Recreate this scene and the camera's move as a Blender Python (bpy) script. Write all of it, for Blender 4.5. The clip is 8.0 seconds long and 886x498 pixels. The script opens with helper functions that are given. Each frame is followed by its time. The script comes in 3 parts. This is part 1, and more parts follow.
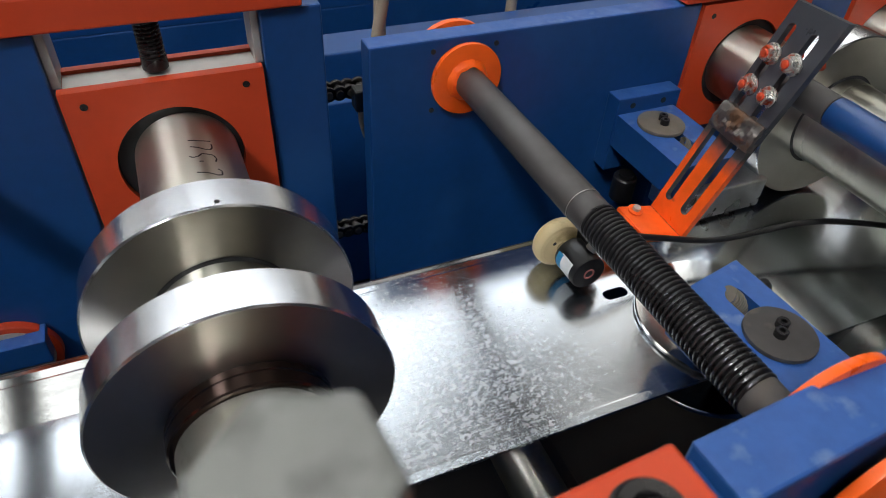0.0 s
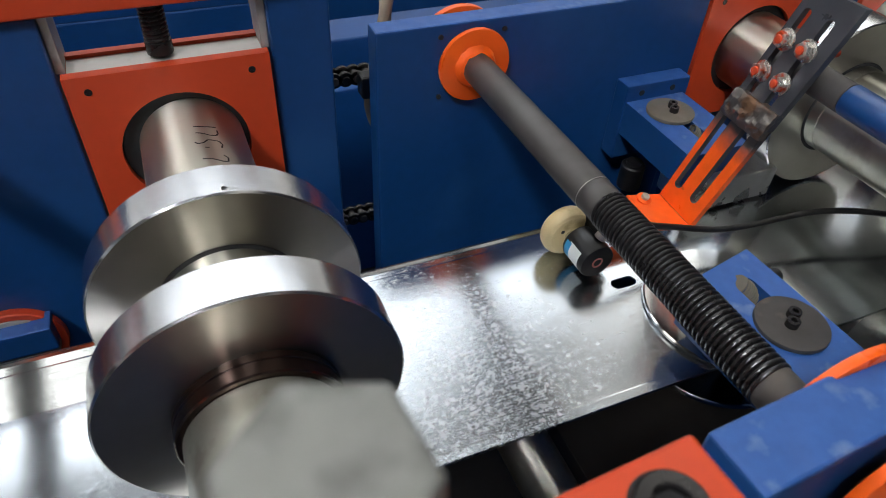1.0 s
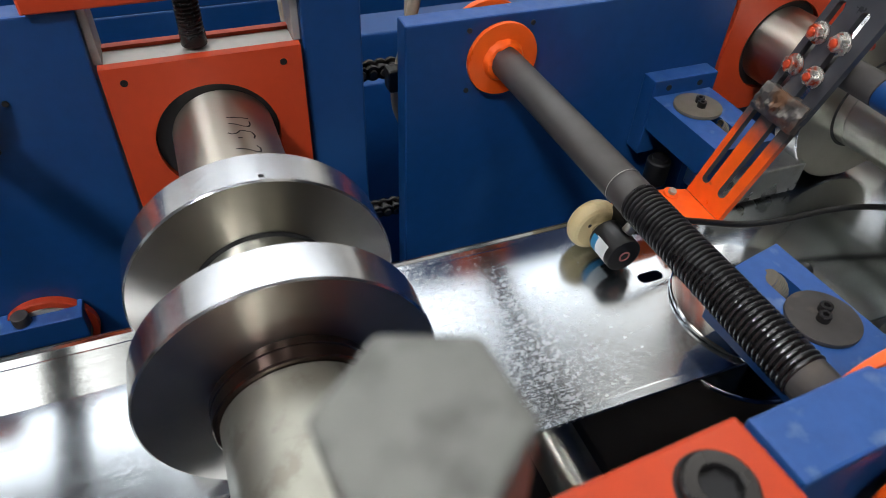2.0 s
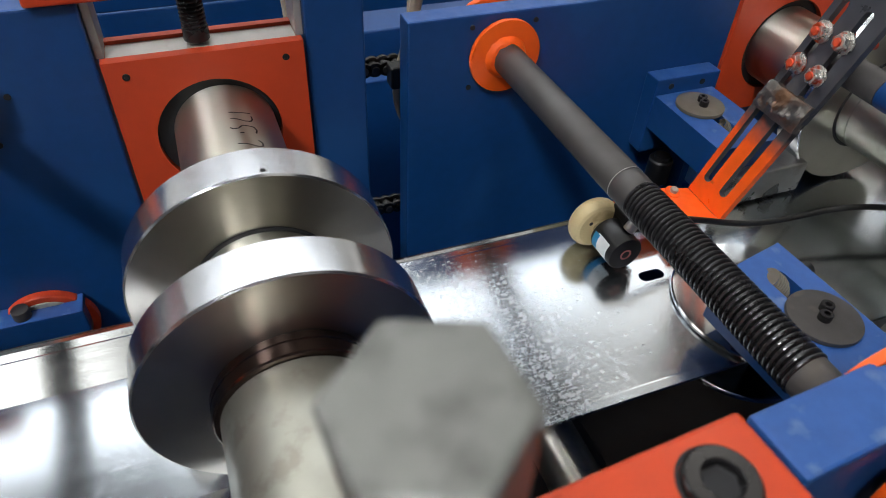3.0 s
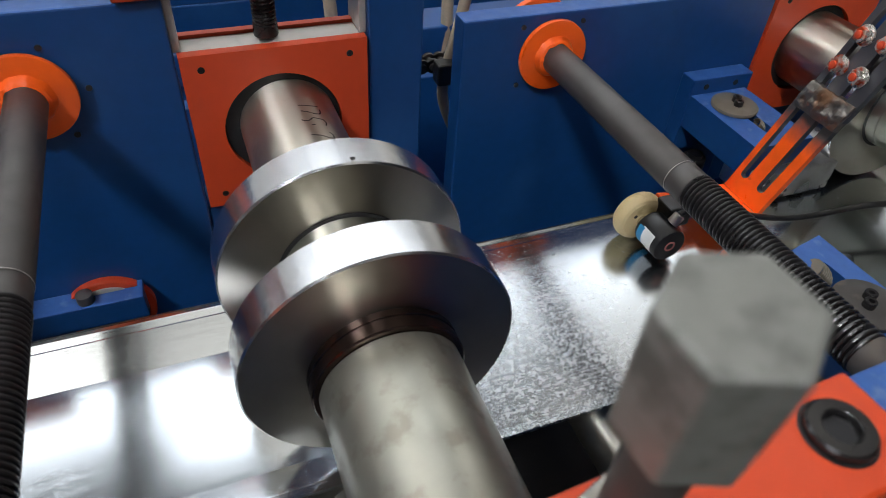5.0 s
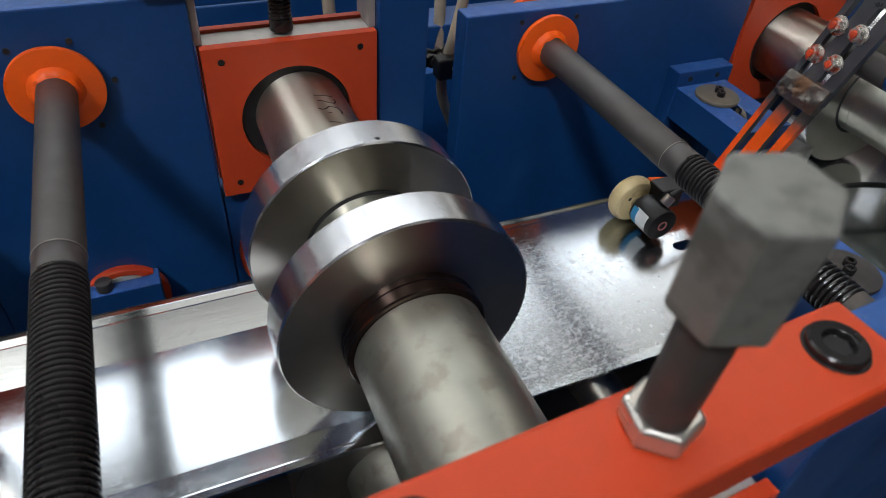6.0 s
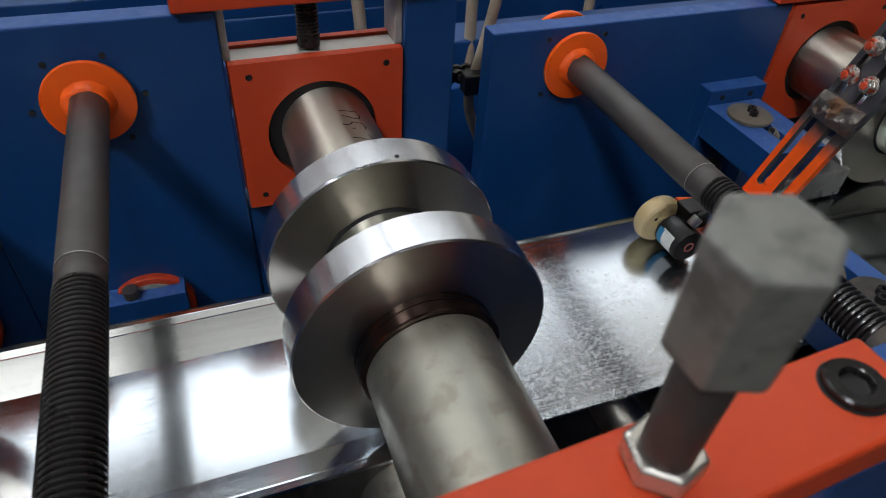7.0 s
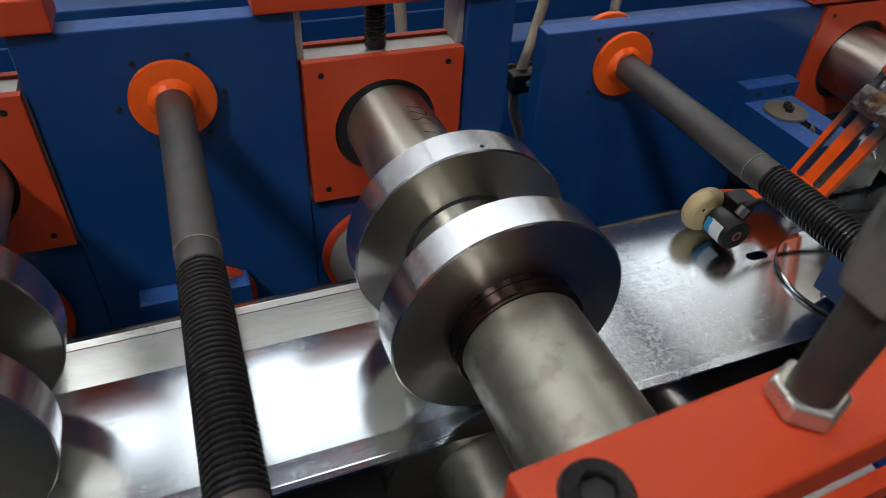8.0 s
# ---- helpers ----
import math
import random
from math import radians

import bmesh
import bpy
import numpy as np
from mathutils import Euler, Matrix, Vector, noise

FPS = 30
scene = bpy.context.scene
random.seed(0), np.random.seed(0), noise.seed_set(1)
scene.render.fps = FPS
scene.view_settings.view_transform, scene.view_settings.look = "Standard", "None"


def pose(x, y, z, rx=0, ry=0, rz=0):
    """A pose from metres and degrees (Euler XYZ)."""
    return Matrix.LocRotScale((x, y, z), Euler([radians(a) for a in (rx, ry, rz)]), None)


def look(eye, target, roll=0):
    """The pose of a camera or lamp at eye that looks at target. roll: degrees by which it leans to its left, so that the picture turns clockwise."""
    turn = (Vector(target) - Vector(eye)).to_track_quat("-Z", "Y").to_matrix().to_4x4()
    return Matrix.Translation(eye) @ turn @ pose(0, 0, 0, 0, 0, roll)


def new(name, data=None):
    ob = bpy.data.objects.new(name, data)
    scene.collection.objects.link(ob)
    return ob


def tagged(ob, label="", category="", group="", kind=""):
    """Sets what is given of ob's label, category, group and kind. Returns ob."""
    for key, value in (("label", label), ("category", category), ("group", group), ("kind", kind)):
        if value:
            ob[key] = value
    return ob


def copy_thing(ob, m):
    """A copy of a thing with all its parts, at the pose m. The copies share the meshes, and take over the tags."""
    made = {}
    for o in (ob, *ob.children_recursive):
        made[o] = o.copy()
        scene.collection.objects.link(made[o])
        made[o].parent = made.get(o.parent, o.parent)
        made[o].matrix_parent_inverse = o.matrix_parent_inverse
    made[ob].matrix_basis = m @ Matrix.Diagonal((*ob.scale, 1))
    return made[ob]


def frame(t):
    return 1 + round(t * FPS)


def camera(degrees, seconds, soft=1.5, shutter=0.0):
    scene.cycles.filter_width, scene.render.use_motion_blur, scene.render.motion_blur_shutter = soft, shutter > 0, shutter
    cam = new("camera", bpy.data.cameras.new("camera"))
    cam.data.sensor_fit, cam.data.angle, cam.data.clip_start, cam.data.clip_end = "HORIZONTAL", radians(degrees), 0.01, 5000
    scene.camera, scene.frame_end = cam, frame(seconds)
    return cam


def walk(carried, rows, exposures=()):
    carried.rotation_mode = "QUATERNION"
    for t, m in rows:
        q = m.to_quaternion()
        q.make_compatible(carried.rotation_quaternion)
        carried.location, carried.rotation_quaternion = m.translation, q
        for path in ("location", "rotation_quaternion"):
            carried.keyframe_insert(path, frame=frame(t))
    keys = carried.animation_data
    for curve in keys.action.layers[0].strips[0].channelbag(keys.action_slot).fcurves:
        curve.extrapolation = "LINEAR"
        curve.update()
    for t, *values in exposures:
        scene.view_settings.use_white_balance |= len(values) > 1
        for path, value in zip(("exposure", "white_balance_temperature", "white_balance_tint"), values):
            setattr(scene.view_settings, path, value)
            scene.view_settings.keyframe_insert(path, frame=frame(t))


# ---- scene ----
cam = camera(66.7, 8.0, soft=0.9)
cam.data.dof.use_dof, cam.data.dof.focus_distance, cam.data.dof.aperture_fstop = True, 0.62, 12.0
PATH = [
    (0, (0.004, -0.557, 0.473), (0.64, 0.809, -0.842), 3.3),
    (0.5, (0.007, -0.553, 0.471), (0.635, 0.799, -0.863), 3.1),
    (1, (0.001, -0.552, 0.469), (0.624, 0.795, -0.871), 3.4),
    (1.5, (-0.011, -0.554, 0.468), (0.6, 0.797, -0.874), 3.5),
    (2, (-0.012, -0.554, 0.466), (0.57, 0.808, -0.878), 2.8),
    (3.5, (-0.016, -0.555, 0.464), (0.564, 0.802, -0.886), 3.4),
    (4, (-0.022, -0.554, 0.466), (0.547, 0.802, -0.89), 3.2),
    (4.5, (-0.031, -0.555, 0.468), (0.562, 0.804, -0.875), 3.7),
    (5, (-0.076, -0.559, 0.471), (0.525, 0.796, -0.871), 4.3),
    (5.2, (-0.095, -0.566, 0.472), (0.532, 0.78, -0.868), 4.7),
    (6.3, (-0.121, -0.589, 0.476), (0.551, 0.764, -0.836), 4.9),
    (6.5, (-0.108, -0.586, 0.478), (0.505, 0.792, -0.835), 4.0),
    (7, (-0.108, -0.586, 0.478), (0.478, 0.813, -0.827), 3.9),
    (7.5, (-0.142, -0.597, 0.477), (0.452, 0.807, -0.817), 3.6),
    (8, (-0.182, -0.592, 0.48), (0.423, 0.813, -0.808), 3.8),
]
walk(cam, [(t, look(eye, target, roll)) for t, eye, target, roll in PATH], [(0, 0.1), (2, 0.2), (5, 0.12), (6.5, -0.25), (8, -0.36)])


# ---- light ----
world = bpy.data.worlds.new("hall_air")
scene.world = world
world.use_nodes = True
world.node_tree.nodes["Background"].inputs[0].default_value = (0.9, 0.95, 1.0, 1)
world.node_tree.nodes["Background"].inputs[1].default_value = 0.008


# ---- materials ----
def material(name, color, rough=0.5, metal=0.0, grain=60.0, amount=0.25, bump=0.1, dirt=(), dirt_scale=9.0, dirt_at=0.58,
             brushed=None, turned=0.0, rough_var=0.15):
    """A painted or metal surface: broad stains, fine grain, uneven gloss and a little relief."""
    m = bpy.data.materials.new(name)
    m.use_nodes = True
    nt = m.node_tree
    b = nt.nodes["Principled BSDF"]
    link = nt.links.new
    tc = nt.nodes.new("ShaderNodeTexCoord")
    mp = nt.nodes.new("ShaderNodeMapping")
    link(tc.outputs["Object"], mp.inputs["Vector"])
    if brushed:
        mp.inputs["Scale"].default_value = brushed
    fine = nt.nodes.new("ShaderNodeTexNoise")
    fine.inputs["Scale"].default_value, fine.inputs["Detail"].default_value = grain, 6
    link(mp.outputs[0], fine.inputs["Vector"])
    broad = nt.nodes.new("ShaderNodeTexNoise")
    broad.inputs["Scale"].default_value, broad.inputs["Detail"].default_value = dirt_scale, 8
    link(tc.outputs["Object"], broad.inputs["Vector"])
    mix = nt.nodes.new("ShaderNodeMix")
    mix.data_type = "RGBA"
    c = Vector(color)
    mix.inputs["A"].default_value = (*(c * (1 - amount)), 1)
    mix.inputs["B"].default_value = (*[min(1, v) for v in c * (1 + amount)], 1)
    link(fine.outputs["Fac"], mix.inputs["Factor"])
    out = mix.outputs["Result"]
    if dirt:
        ramp = nt.nodes.new("ShaderNodeMapRange")
        ramp.inputs["From Min"].default_value, ramp.inputs["From Max"].default_value = dirt_at, dirt_at + 0.12
        link(broad.outputs["Fac"], ramp.inputs["Value"])
        two = nt.nodes.new("ShaderNodeMix")
        two.data_type = "RGBA"
        link(ramp.outputs[0], two.inputs["Factor"])
        link(out, two.inputs["A"])
        two.inputs["B"].default_value = (*dirt, 1)
        out = two.outputs["Result"]
    link(out, b.inputs["Base Color"])
    rr = nt.nodes.new("ShaderNodeMapRange")
    rr.inputs["To Min"].default_value, rr.inputs["To Max"].default_value = max(0.02, rough - rough_var), min(1, rough + rough_var)
    rr.inputs["From Min"].default_value, rr.inputs["From Max"].default_value = 0.3, 0.7
    link((fine if brushed else broad).outputs["Fac"], rr.inputs["Value"])
    link(rr.outputs[0], b.inputs["Roughness"])
    b.inputs["Metallic"].default_value = metal
    if turned:
        tan = nt.nodes.new("ShaderNodeTangent")
        tan.direction_type, tan.axis = "RADIAL", "Y"
        link(tan.outputs[0], b.inputs["Tangent"])
        b.inputs["Anisotropic"].default_value = turned
        b.inputs["Anisotropic Rotation"].default_value = 0.25
    bp = nt.nodes.new("ShaderNodeBump")
    bp.inputs["Strength"].default_value, bp.inputs["Distance"].default_value = bump, 0.001
    link(fine.outputs["Fac"], bp.inputs["Height"])
    link(bp.outputs[0], b.inputs["Normal"])
    return m


BLUE = material("blue_paint", (0.006, 0.050, 0.185), 0.38, 0, 90, 0.14, 0.06, (0.010, 0.066, 0.22), 7, 0.55, rough_var=0.12)
# pale blue: light falling on upward faces put into the colour, plus scuffs
BLUE_TOPLIT = material("blue_paint_toplit_scuffed", (0.026, 0.092, 0.30), 0.45, 0, 120, 0.2, 0.12, (0.13, 0.20, 0.36), 42, 0.61)
RED = material("orange_red_paint", (0.55, 0.054, 0.013), 0.48, 0, 90, 0.08, 0.05, (0.5, 0.047, 0.012), 8, 0.58)
ORANGE = material("bright_orange_paint", (0.9, 0.115, 0.008), 0.38, 0, 70, 0.1, 0.15, (0.72, 0.08, 0.01), 20, 0.6)
ORANGE_WORN = material("worn_orange_paint", (0.88, 0.11, 0.008), 0.42, 0, 80, 0.12, 0.2, (0.16, 0.07, 0.03), 55, 0.66)
POLISHED = material("polished_steel", (0.72, 0.735, 0.76), 0.23, 1, 40, 0.08, 0.02, brushed=(2, 60, 2), rough_var=0.04, turned=0.75)
MIRROR = material("ground_steel_flange", (0.56, 0.57, 0.57), 0.13, 1, 60, 0.1, 0.0, (0.46, 0.46, 0.45), 22, 0.6, rough_var=0.05)
MILLED = material("milled_steel", (0.58, 0.58, 0.57), 0.3, 1, 70, 0.12, 0.03, (0.44, 0.43, 0.41), 30, 0.6, rough_var=0.06)
FACED = material("turned_steel_face", (0.48, 0.455, 0.41), 0.30, 1, 60, 0.10, 0.0, dirt_scale=5, rough_var=0.025, turned=0.75)
SHAFT = material("ground_steel_shaft", (0.60, 0.595, 0.52), 0.42, 1, 30, 0.06, 0.0, (0.42, 0.40, 0.35), 18, 0.57, brushed=(3, 40, 3), rough_var=0.05, turned=0.93)
SHAFT_DULL = material("oiled_steel_shaft", (0.40, 0.395, 0.34), 0.44, 0.9, 55, 0.14, 0.03, (0.33, 0.315, 0.265), 60, 0.53, turned=0.6, rough_var=0.08)
COLLAR = material("dark_bronzed_collar", (0.085, 0.060, 0.053), 0.2, 0.95, 60, 0.2, 0.02, rough_var=0.05)
BLACKENED = material("black_oxide_steel", (0.075, 0.07, 0.068), 0.48, 0.35, 60, 0.25, 0.12, (0.10, 0.085, 0.07), 18, 0.62)
THREAD = material("oiled_black_thread", (0.02, 0.019, 0.02), 0.27, 0.4, 60, 0.25, 0.08)
GREY = material("bare_grey_steel", (0.45, 0.43, 0.40), 0.5, 0.5, 60, 0.15, 0.08, (0.3, 0.28, 0.26), 25, 0.6)
DARK = material("dark_recess", (0.012, 0.012, 0.014), 0.6)
BLACK = material("black_plastic", (0.006, 0.006, 0.007), 0.4, 0, 100, 0.2, 0.05)
CREAM = material("cream_rubber_wheel", (0.62, 0.50, 0.27), 0.45, 0, 50, 0.15, 0.08, (0.42, 0.32, 0.15), 40, 0.56)
HEXGREY = material("grey_zinc_bolt", (0.215, 0.22, 0.205), 0.5, 0.35, 110, 0.22, 0.14, (0.13, 0.132, 0.12), 60, 0.5)
ZINC = material("zinc_plated_nut", (0.62, 0.60, 0.56), 0.32, 0.9, 60, 0.15, 0.05)
ZINC_SPRAYED = material("zinc_nut_with_red_overspray", (0.62, 0.60, 0.56), 0.32, 0.8, 60, 0.15, 0.05, (0.62, 0.08, 0.02), 110, 0.47)
LABEL_WHITE = material("white_label", (0.75, 0.76, 0.75), 0.4)
MARK = material("faded_red_mark", (0.30, 0.10, 0.09), 0.5)
LABEL_BLUE = material("blue_label", (0.03, 0.25, 0.5), 0.4)
RUST = material("weld_bead_steel", (0.22, 0.20, 0.185), 0.4, 0.85, 140, 0.35, 0.3, (0.20, 0.11, 0.065), 45, 0.5)
PLATE = material("mill_scale_steel", (0.10, 0.105, 0.12), 0.4, 0.6, 50, 0.25, 0.1, (0.17, 0.16, 0.16), 30, 0.6)
WASHER = material("dusty_dark_washer", (0.055, 0.050, 0.047), 0.6, 0.2, 90, 0.2, 0.1, (0.13, 0.11, 0.09), 30, 0.6)
WASHER_TAN = material("dusty_tan_washer", (0.16, 0.14, 0.11), 0.6, 0.2, 90, 0.2, 0.1, (0.17, 0.15, 0.12), 30, 0.6)
CONCRETE = material("shop_floor_concrete", (0.085, 0.082, 0.078), 0.7, 0, 30, 0.2, 0.1, (0.08, 0.08, 0.077), 1.5, 0.55)
WALLPAINT = material("hall_wall_sheeting", (0.17, 0.17, 0.165), 0.6, 0, 10, 0.1, 0.05, (0.13, 0.13, 0.125), 0.8, 0.55)
ROOFPAINT = material("grey_roof_sheeting", (0.24, 0.245, 0.25), 0.6, 0, 10, 0.1, 0.05, (0.18, 0.185, 0.19), 0.8, 0.55)
HOSE = material("grey_brown_hose", (0.30, 0.25, 0.19), 0.55, 0, 60, 0.2, 0.08)
OILY = material("oily_black_bed", (0.014, 0.012, 0.011), 0.5, 0, 40, 0.4, 0.1, (0.03, 0.024, 0.02), 6, 0.55)
INK = material("black_marker_ink", (0.015, 0.015, 0.02), 0.5)


WEB_Z = 0.026


def galvanised():
    """Zinc coated sheet: bright dull crystal flakes of two sizes in patches on a smooth ground, with fine draw lines along the strip."""
    m = bpy.data.materials.new("galvanised_sheet")
    m.use_nodes = True
    nt = m.node_tree
    b = nt.nodes["Principled BSDF"]
    link = nt.links.new
    tc = nt.nodes.new("ShaderNodeTexCoord")

    def noise_tex(scale, detail, source=None):
        n = nt.nodes.new("ShaderNodeTexNoise")
        n.inputs["Scale"].default_value, n.inputs["Detail"].default_value = scale, detail
        link(source or tc.outputs["Object"], n.inputs["Vector"])
        return n

    def remap(socket, a0, a1, b0, b1):
        r = nt.nodes.new("ShaderNodeMapRange")
        r.inputs["From Min"].default_value, r.inputs["From Max"].default_value = a0, a1
        r.inputs["To Min"].default_value, r.inputs["To Max"].default_value = b0, b1
        link(socket, r.inputs["Value"])
        return r.outputs[0]

    def maths(op, p, q):
        n = nt.nodes.new("ShaderNodeMath")
        n.operation = op
        for k, v in ((0, p), (1, q)):
            if isinstance(v, (int, float)):
                n.inputs[k].default_value = v
            else:
                link(v, n.inputs[k])
        return n.outputs[0]

    warp = noise_tex(420, 3)
    add = nt.nodes.new("ShaderNodeMix")
    add.data_type, add.blend_type = "RGBA", "LINEAR_LIGHT"
    add.inputs["Factor"].default_value = 0.0022
    link(tc.outputs["Object"], add.inputs["A"])
    link(warp.outputs["Color"], add.inputs["B"])
    flakes = []
    for scale in (360, 800):
        vor = nt.nodes.new("ShaderNodeTexVoronoi")
        vor.inputs["Scale"].default_value = scale
        link(add.outputs["Result"], vor.inputs["Vector"])
        sep = nt.nodes.new("ShaderNodeSeparateColor")
        link(vor.outputs["Color"], sep.inputs[0])
        flakes.append((sep.outputs[0], sep.outputs[1]))
    # one large worn patch of open spangle past the roller, faint specks elsewhere
    near = nt.nodes.new("ShaderNodeVectorMath")
    near.operation = "DISTANCE"
    link(tc.outputs["Object"], near.inputs[0])
    near.inputs[1].default_value = (0.17, -0.25, WEB_Z)
    spot = remap(near.outputs["Value"], 0.05, 0.18, 0.45, 0.0)
    patch = maths("ADD", spot, remap(noise_tex(17, 5).outputs["Fac"], 0.36, 0.66, -0.12, 0.24))
    masks = [remap(maths("ADD", f[0], patch), 0.86, 1.22, 0.0, 1.0) for f in flakes]
    flake = maths("MAXIMUM", masks[0], maths("MULTIPLY", masks[1], 0.8))
    shade = maths("MULTIPLY", flake, remap(flakes[0][1], 0, 1, 0.35, 1.0))
    col = nt.nodes.new("ShaderNodeMix")
    col.data_type = "RGBA"
    col.inputs["A"].default_value, col.inputs["B"].default_value = (0.525, 0.56, 0.59, 1), (0.61, 0.65, 0.69, 1)
    link(shade, col.inputs["Factor"])
    link(col.outputs["Result"], b.inputs["Base Color"])
    mp = nt.nodes.new("ShaderNodeMapping")
    mp.inputs["Scale"].default_value = (4, 260, 40)
    link(tc.outputs["Object"], mp.inputs["Vector"])
    lines = noise_tex(3.0, 4, mp.outputs[0])
    rough = maths("ADD", maths("ADD", remap(shade, 0, 1, 0.145, 0.25), maths("MULTIPLY", spot, 0.14)), remap(lines.outputs["Fac"], 0.35, 0.7, -0.02, 0.05))
    link(rough, b.inputs["Roughness"])
    b.inputs["Metallic"].default_value = 1.0
    long = noise_tex(5, 2)
    bp = nt.nodes.new("ShaderNodeBump")
    bp.inputs["Strength"].default_value, bp.inputs["Distance"].default_value = 0.2, 0.002
    link(long.outputs["Fac"], bp.inputs["Height"])
    bp2 = nt.nodes.new("ShaderNodeBump")
    bp2.inputs["Strength"].default_value, bp2.inputs["Distance"].default_value = 0.12, 0.0002
    link(shade, bp2.inputs["Height"])
    link(bp.outputs[0], bp2.inputs["Normal"])
    link(bp2.outputs[0], b.inputs["Normal"])
    return m


GALV = galvanised()


def burnt_paint():
    """Worn orange paint, burnt away to bare steel next to the weld."""
    m = ORANGE_WORN.copy()
    m.name = "burnt_orange_paint"
    nt = m.node_tree
    b = nt.nodes["Principled BSDF"]
    old = b.inputs["Base Color"].links[0].from_socket
    tc = nt.nodes.new("ShaderNodeTexCoord")
    sep = nt.nodes.new("ShaderNodeSeparateXYZ")
    nt.links.new(tc.outputs["Object"], sep.inputs[0])
    wob = nt.nodes.new("ShaderNodeTexNoise")
    wob.inputs["Scale"].default_value = 70
    nt.links.new(tc.outputs["Object"], wob.inputs["Vector"])
    add = nt.nodes.new("ShaderNodeMath")
    add.operation = "MULTIPLY_ADD"
    add.inputs[1].default_value = 0.03
    nt.links.new(wob.outputs["Fac"], add.inputs[0])
    nt.links.new(sep.outputs["Z"], add.inputs[2])
    ramp = nt.nodes.new("ShaderNodeMapRange")
    ramp.inputs["From Min"].default_value, ramp.inputs["From Max"].default_value = -0.090, -0.064
    nt.links.new(add.outputs[0], ramp.inputs["Value"])
    mix = nt.nodes.new("ShaderNodeMix")
    mix.data_type = "RGBA"
    nt.links.new(ramp.outputs[0], mix.inputs["Factor"])
    nt.links.new(old, mix.inputs["A"])
    mix.inputs["B"].default_value = (0.07, 0.065, 0.065, 1)
    nt.links.new(mix.outputs["Result"], b.inputs["Base Color"])
    return m


BURNT = burnt_paint()


def glow(name, color, strength):
    m = bpy.data.materials.new(name)
    m.use_nodes = True
    b = m.node_tree.nodes["Principled BSDF"]
    b.inputs["Base Color"].default_value = (0.8, 0.8, 0.8, 1)
    b.inputs["Emission Color"].default_value = (*color, 1)
    b.inputs["Emission Strength"].default_value = strength
    return m


SKYLIGHT = glow("translucent_roof_sheet", (0.93, 0.97, 1.0), 4.0)
SKYLIGHT_CLEAR = glow("clear_roof_sheet", (0.97, 0.98, 1.0), 130.0)
SKYLIGHT_NEAR = glow("hazed_roof_sheet", (0.97, 0.98, 1.0), 12.0)
SKYLIGHT_EAST = glow("old_roof_sheet", (1.0, 0.97, 0.9), 1.8)
SKYLIGHT_DUSTY = glow("dusty_roof_sheet", (1.0, 0.96, 0.88), 2.6)


WINDOW = glow("frosted_daylight_window", (1.0, 0.97, 0.9), 1.0)
WINDOW_SIDE = glow("frosted_side_window", (0.94, 0.97, 1.0), 0.8)
SKYLIGHT_DIM = glow("dirty_roof_sheet", (1.0, 0.95, 0.86), 1.0)

# ---- mesh helpers ----
def thing(name, loc, label, category, group="", kind=""):
    e = new(name)
    e.location = loc
    return tagged(e, label, category, group, kind)


def part(name, bm, mat, parent=None, label="", smooth=False):
    """Links a bmesh in world coordinates as one mesh under a thing or a part."""
    root = Vector((0, 0, 0))
    p = parent
    while p:
        root += p.location
        p = p.parent
    if parent is None or root.length > 0:
        bm.transform(Matrix.Translation(-root))
    me = bpy.data.meshes.new(name)
    bmesh.ops.recalc_face_normals(bm, faces=bm.faces)
    bm.to_mesh(me)
    bm.free()
    me.materials.append(mat)
    if smooth:
        for f in me.polygons:
            f.use_smooth = True
        me.set_sharp_from_angle(angle=radians(24))
    ob = new(name, me)
    ob.parent = parent
    if label:
        ob["label"] = label
    return ob


def solo(name, bm, mat, label, category, loc=(0, 0, 0), group="", kind="", smooth=False):
    bm.transform(Matrix.Translation(-Vector(loc)))
    me = bpy.data.meshes.new(name)
    bmesh.ops.recalc_face_normals(bm, faces=bm.faces)
    bm.to_mesh(me)
    bm.free()
    me.materials.append(mat)
    if smooth:
        for f in me.polygons:
            f.use_smooth = True
        me.set_sharp_from_angle(angle=radians(24))
    ob = new(name, me)
    ob.location = loc
    return tagged(ob, label, category, group, kind)


def box(x0, x1, y0, y1, z0, z1, bevel=0.0015, bm=None, m=None):
    b2 = bmesh.new()
    bmesh.ops.create_cube(b2, size=1)
    bmesh.ops.transform(b2, matrix=Matrix.Translation(((x0 + x1) / 2, (y0 + y1) / 2, (z0 + z1) / 2)) @ Matrix.Diagonal((x1 - x0, y1 - y0, z1 - z0, 1)), verts=b2.verts)
    if bevel:
        bmesh.ops.bevel(b2, geom=b2.edges[:], offset=bevel, segments=2, profile=0.5, affect="EDGES")
    if m:
        b2.transform(m)
    if bm is None:
        return b2
    tmp = bpy.data.meshes.new("tmp")
    b2.to_mesh(tmp)
    b2.free()
    bm.from_mesh(tmp)
    bpy.data.meshes.remove(tmp)
    return bm


def frame_of(origin, axis):
    """A matrix whose z runs along axis from origin."""
    return Matrix.Translation(origin) @ Vector(axis).to_track_quat("Z", "Y").to_matrix().to_4x4()


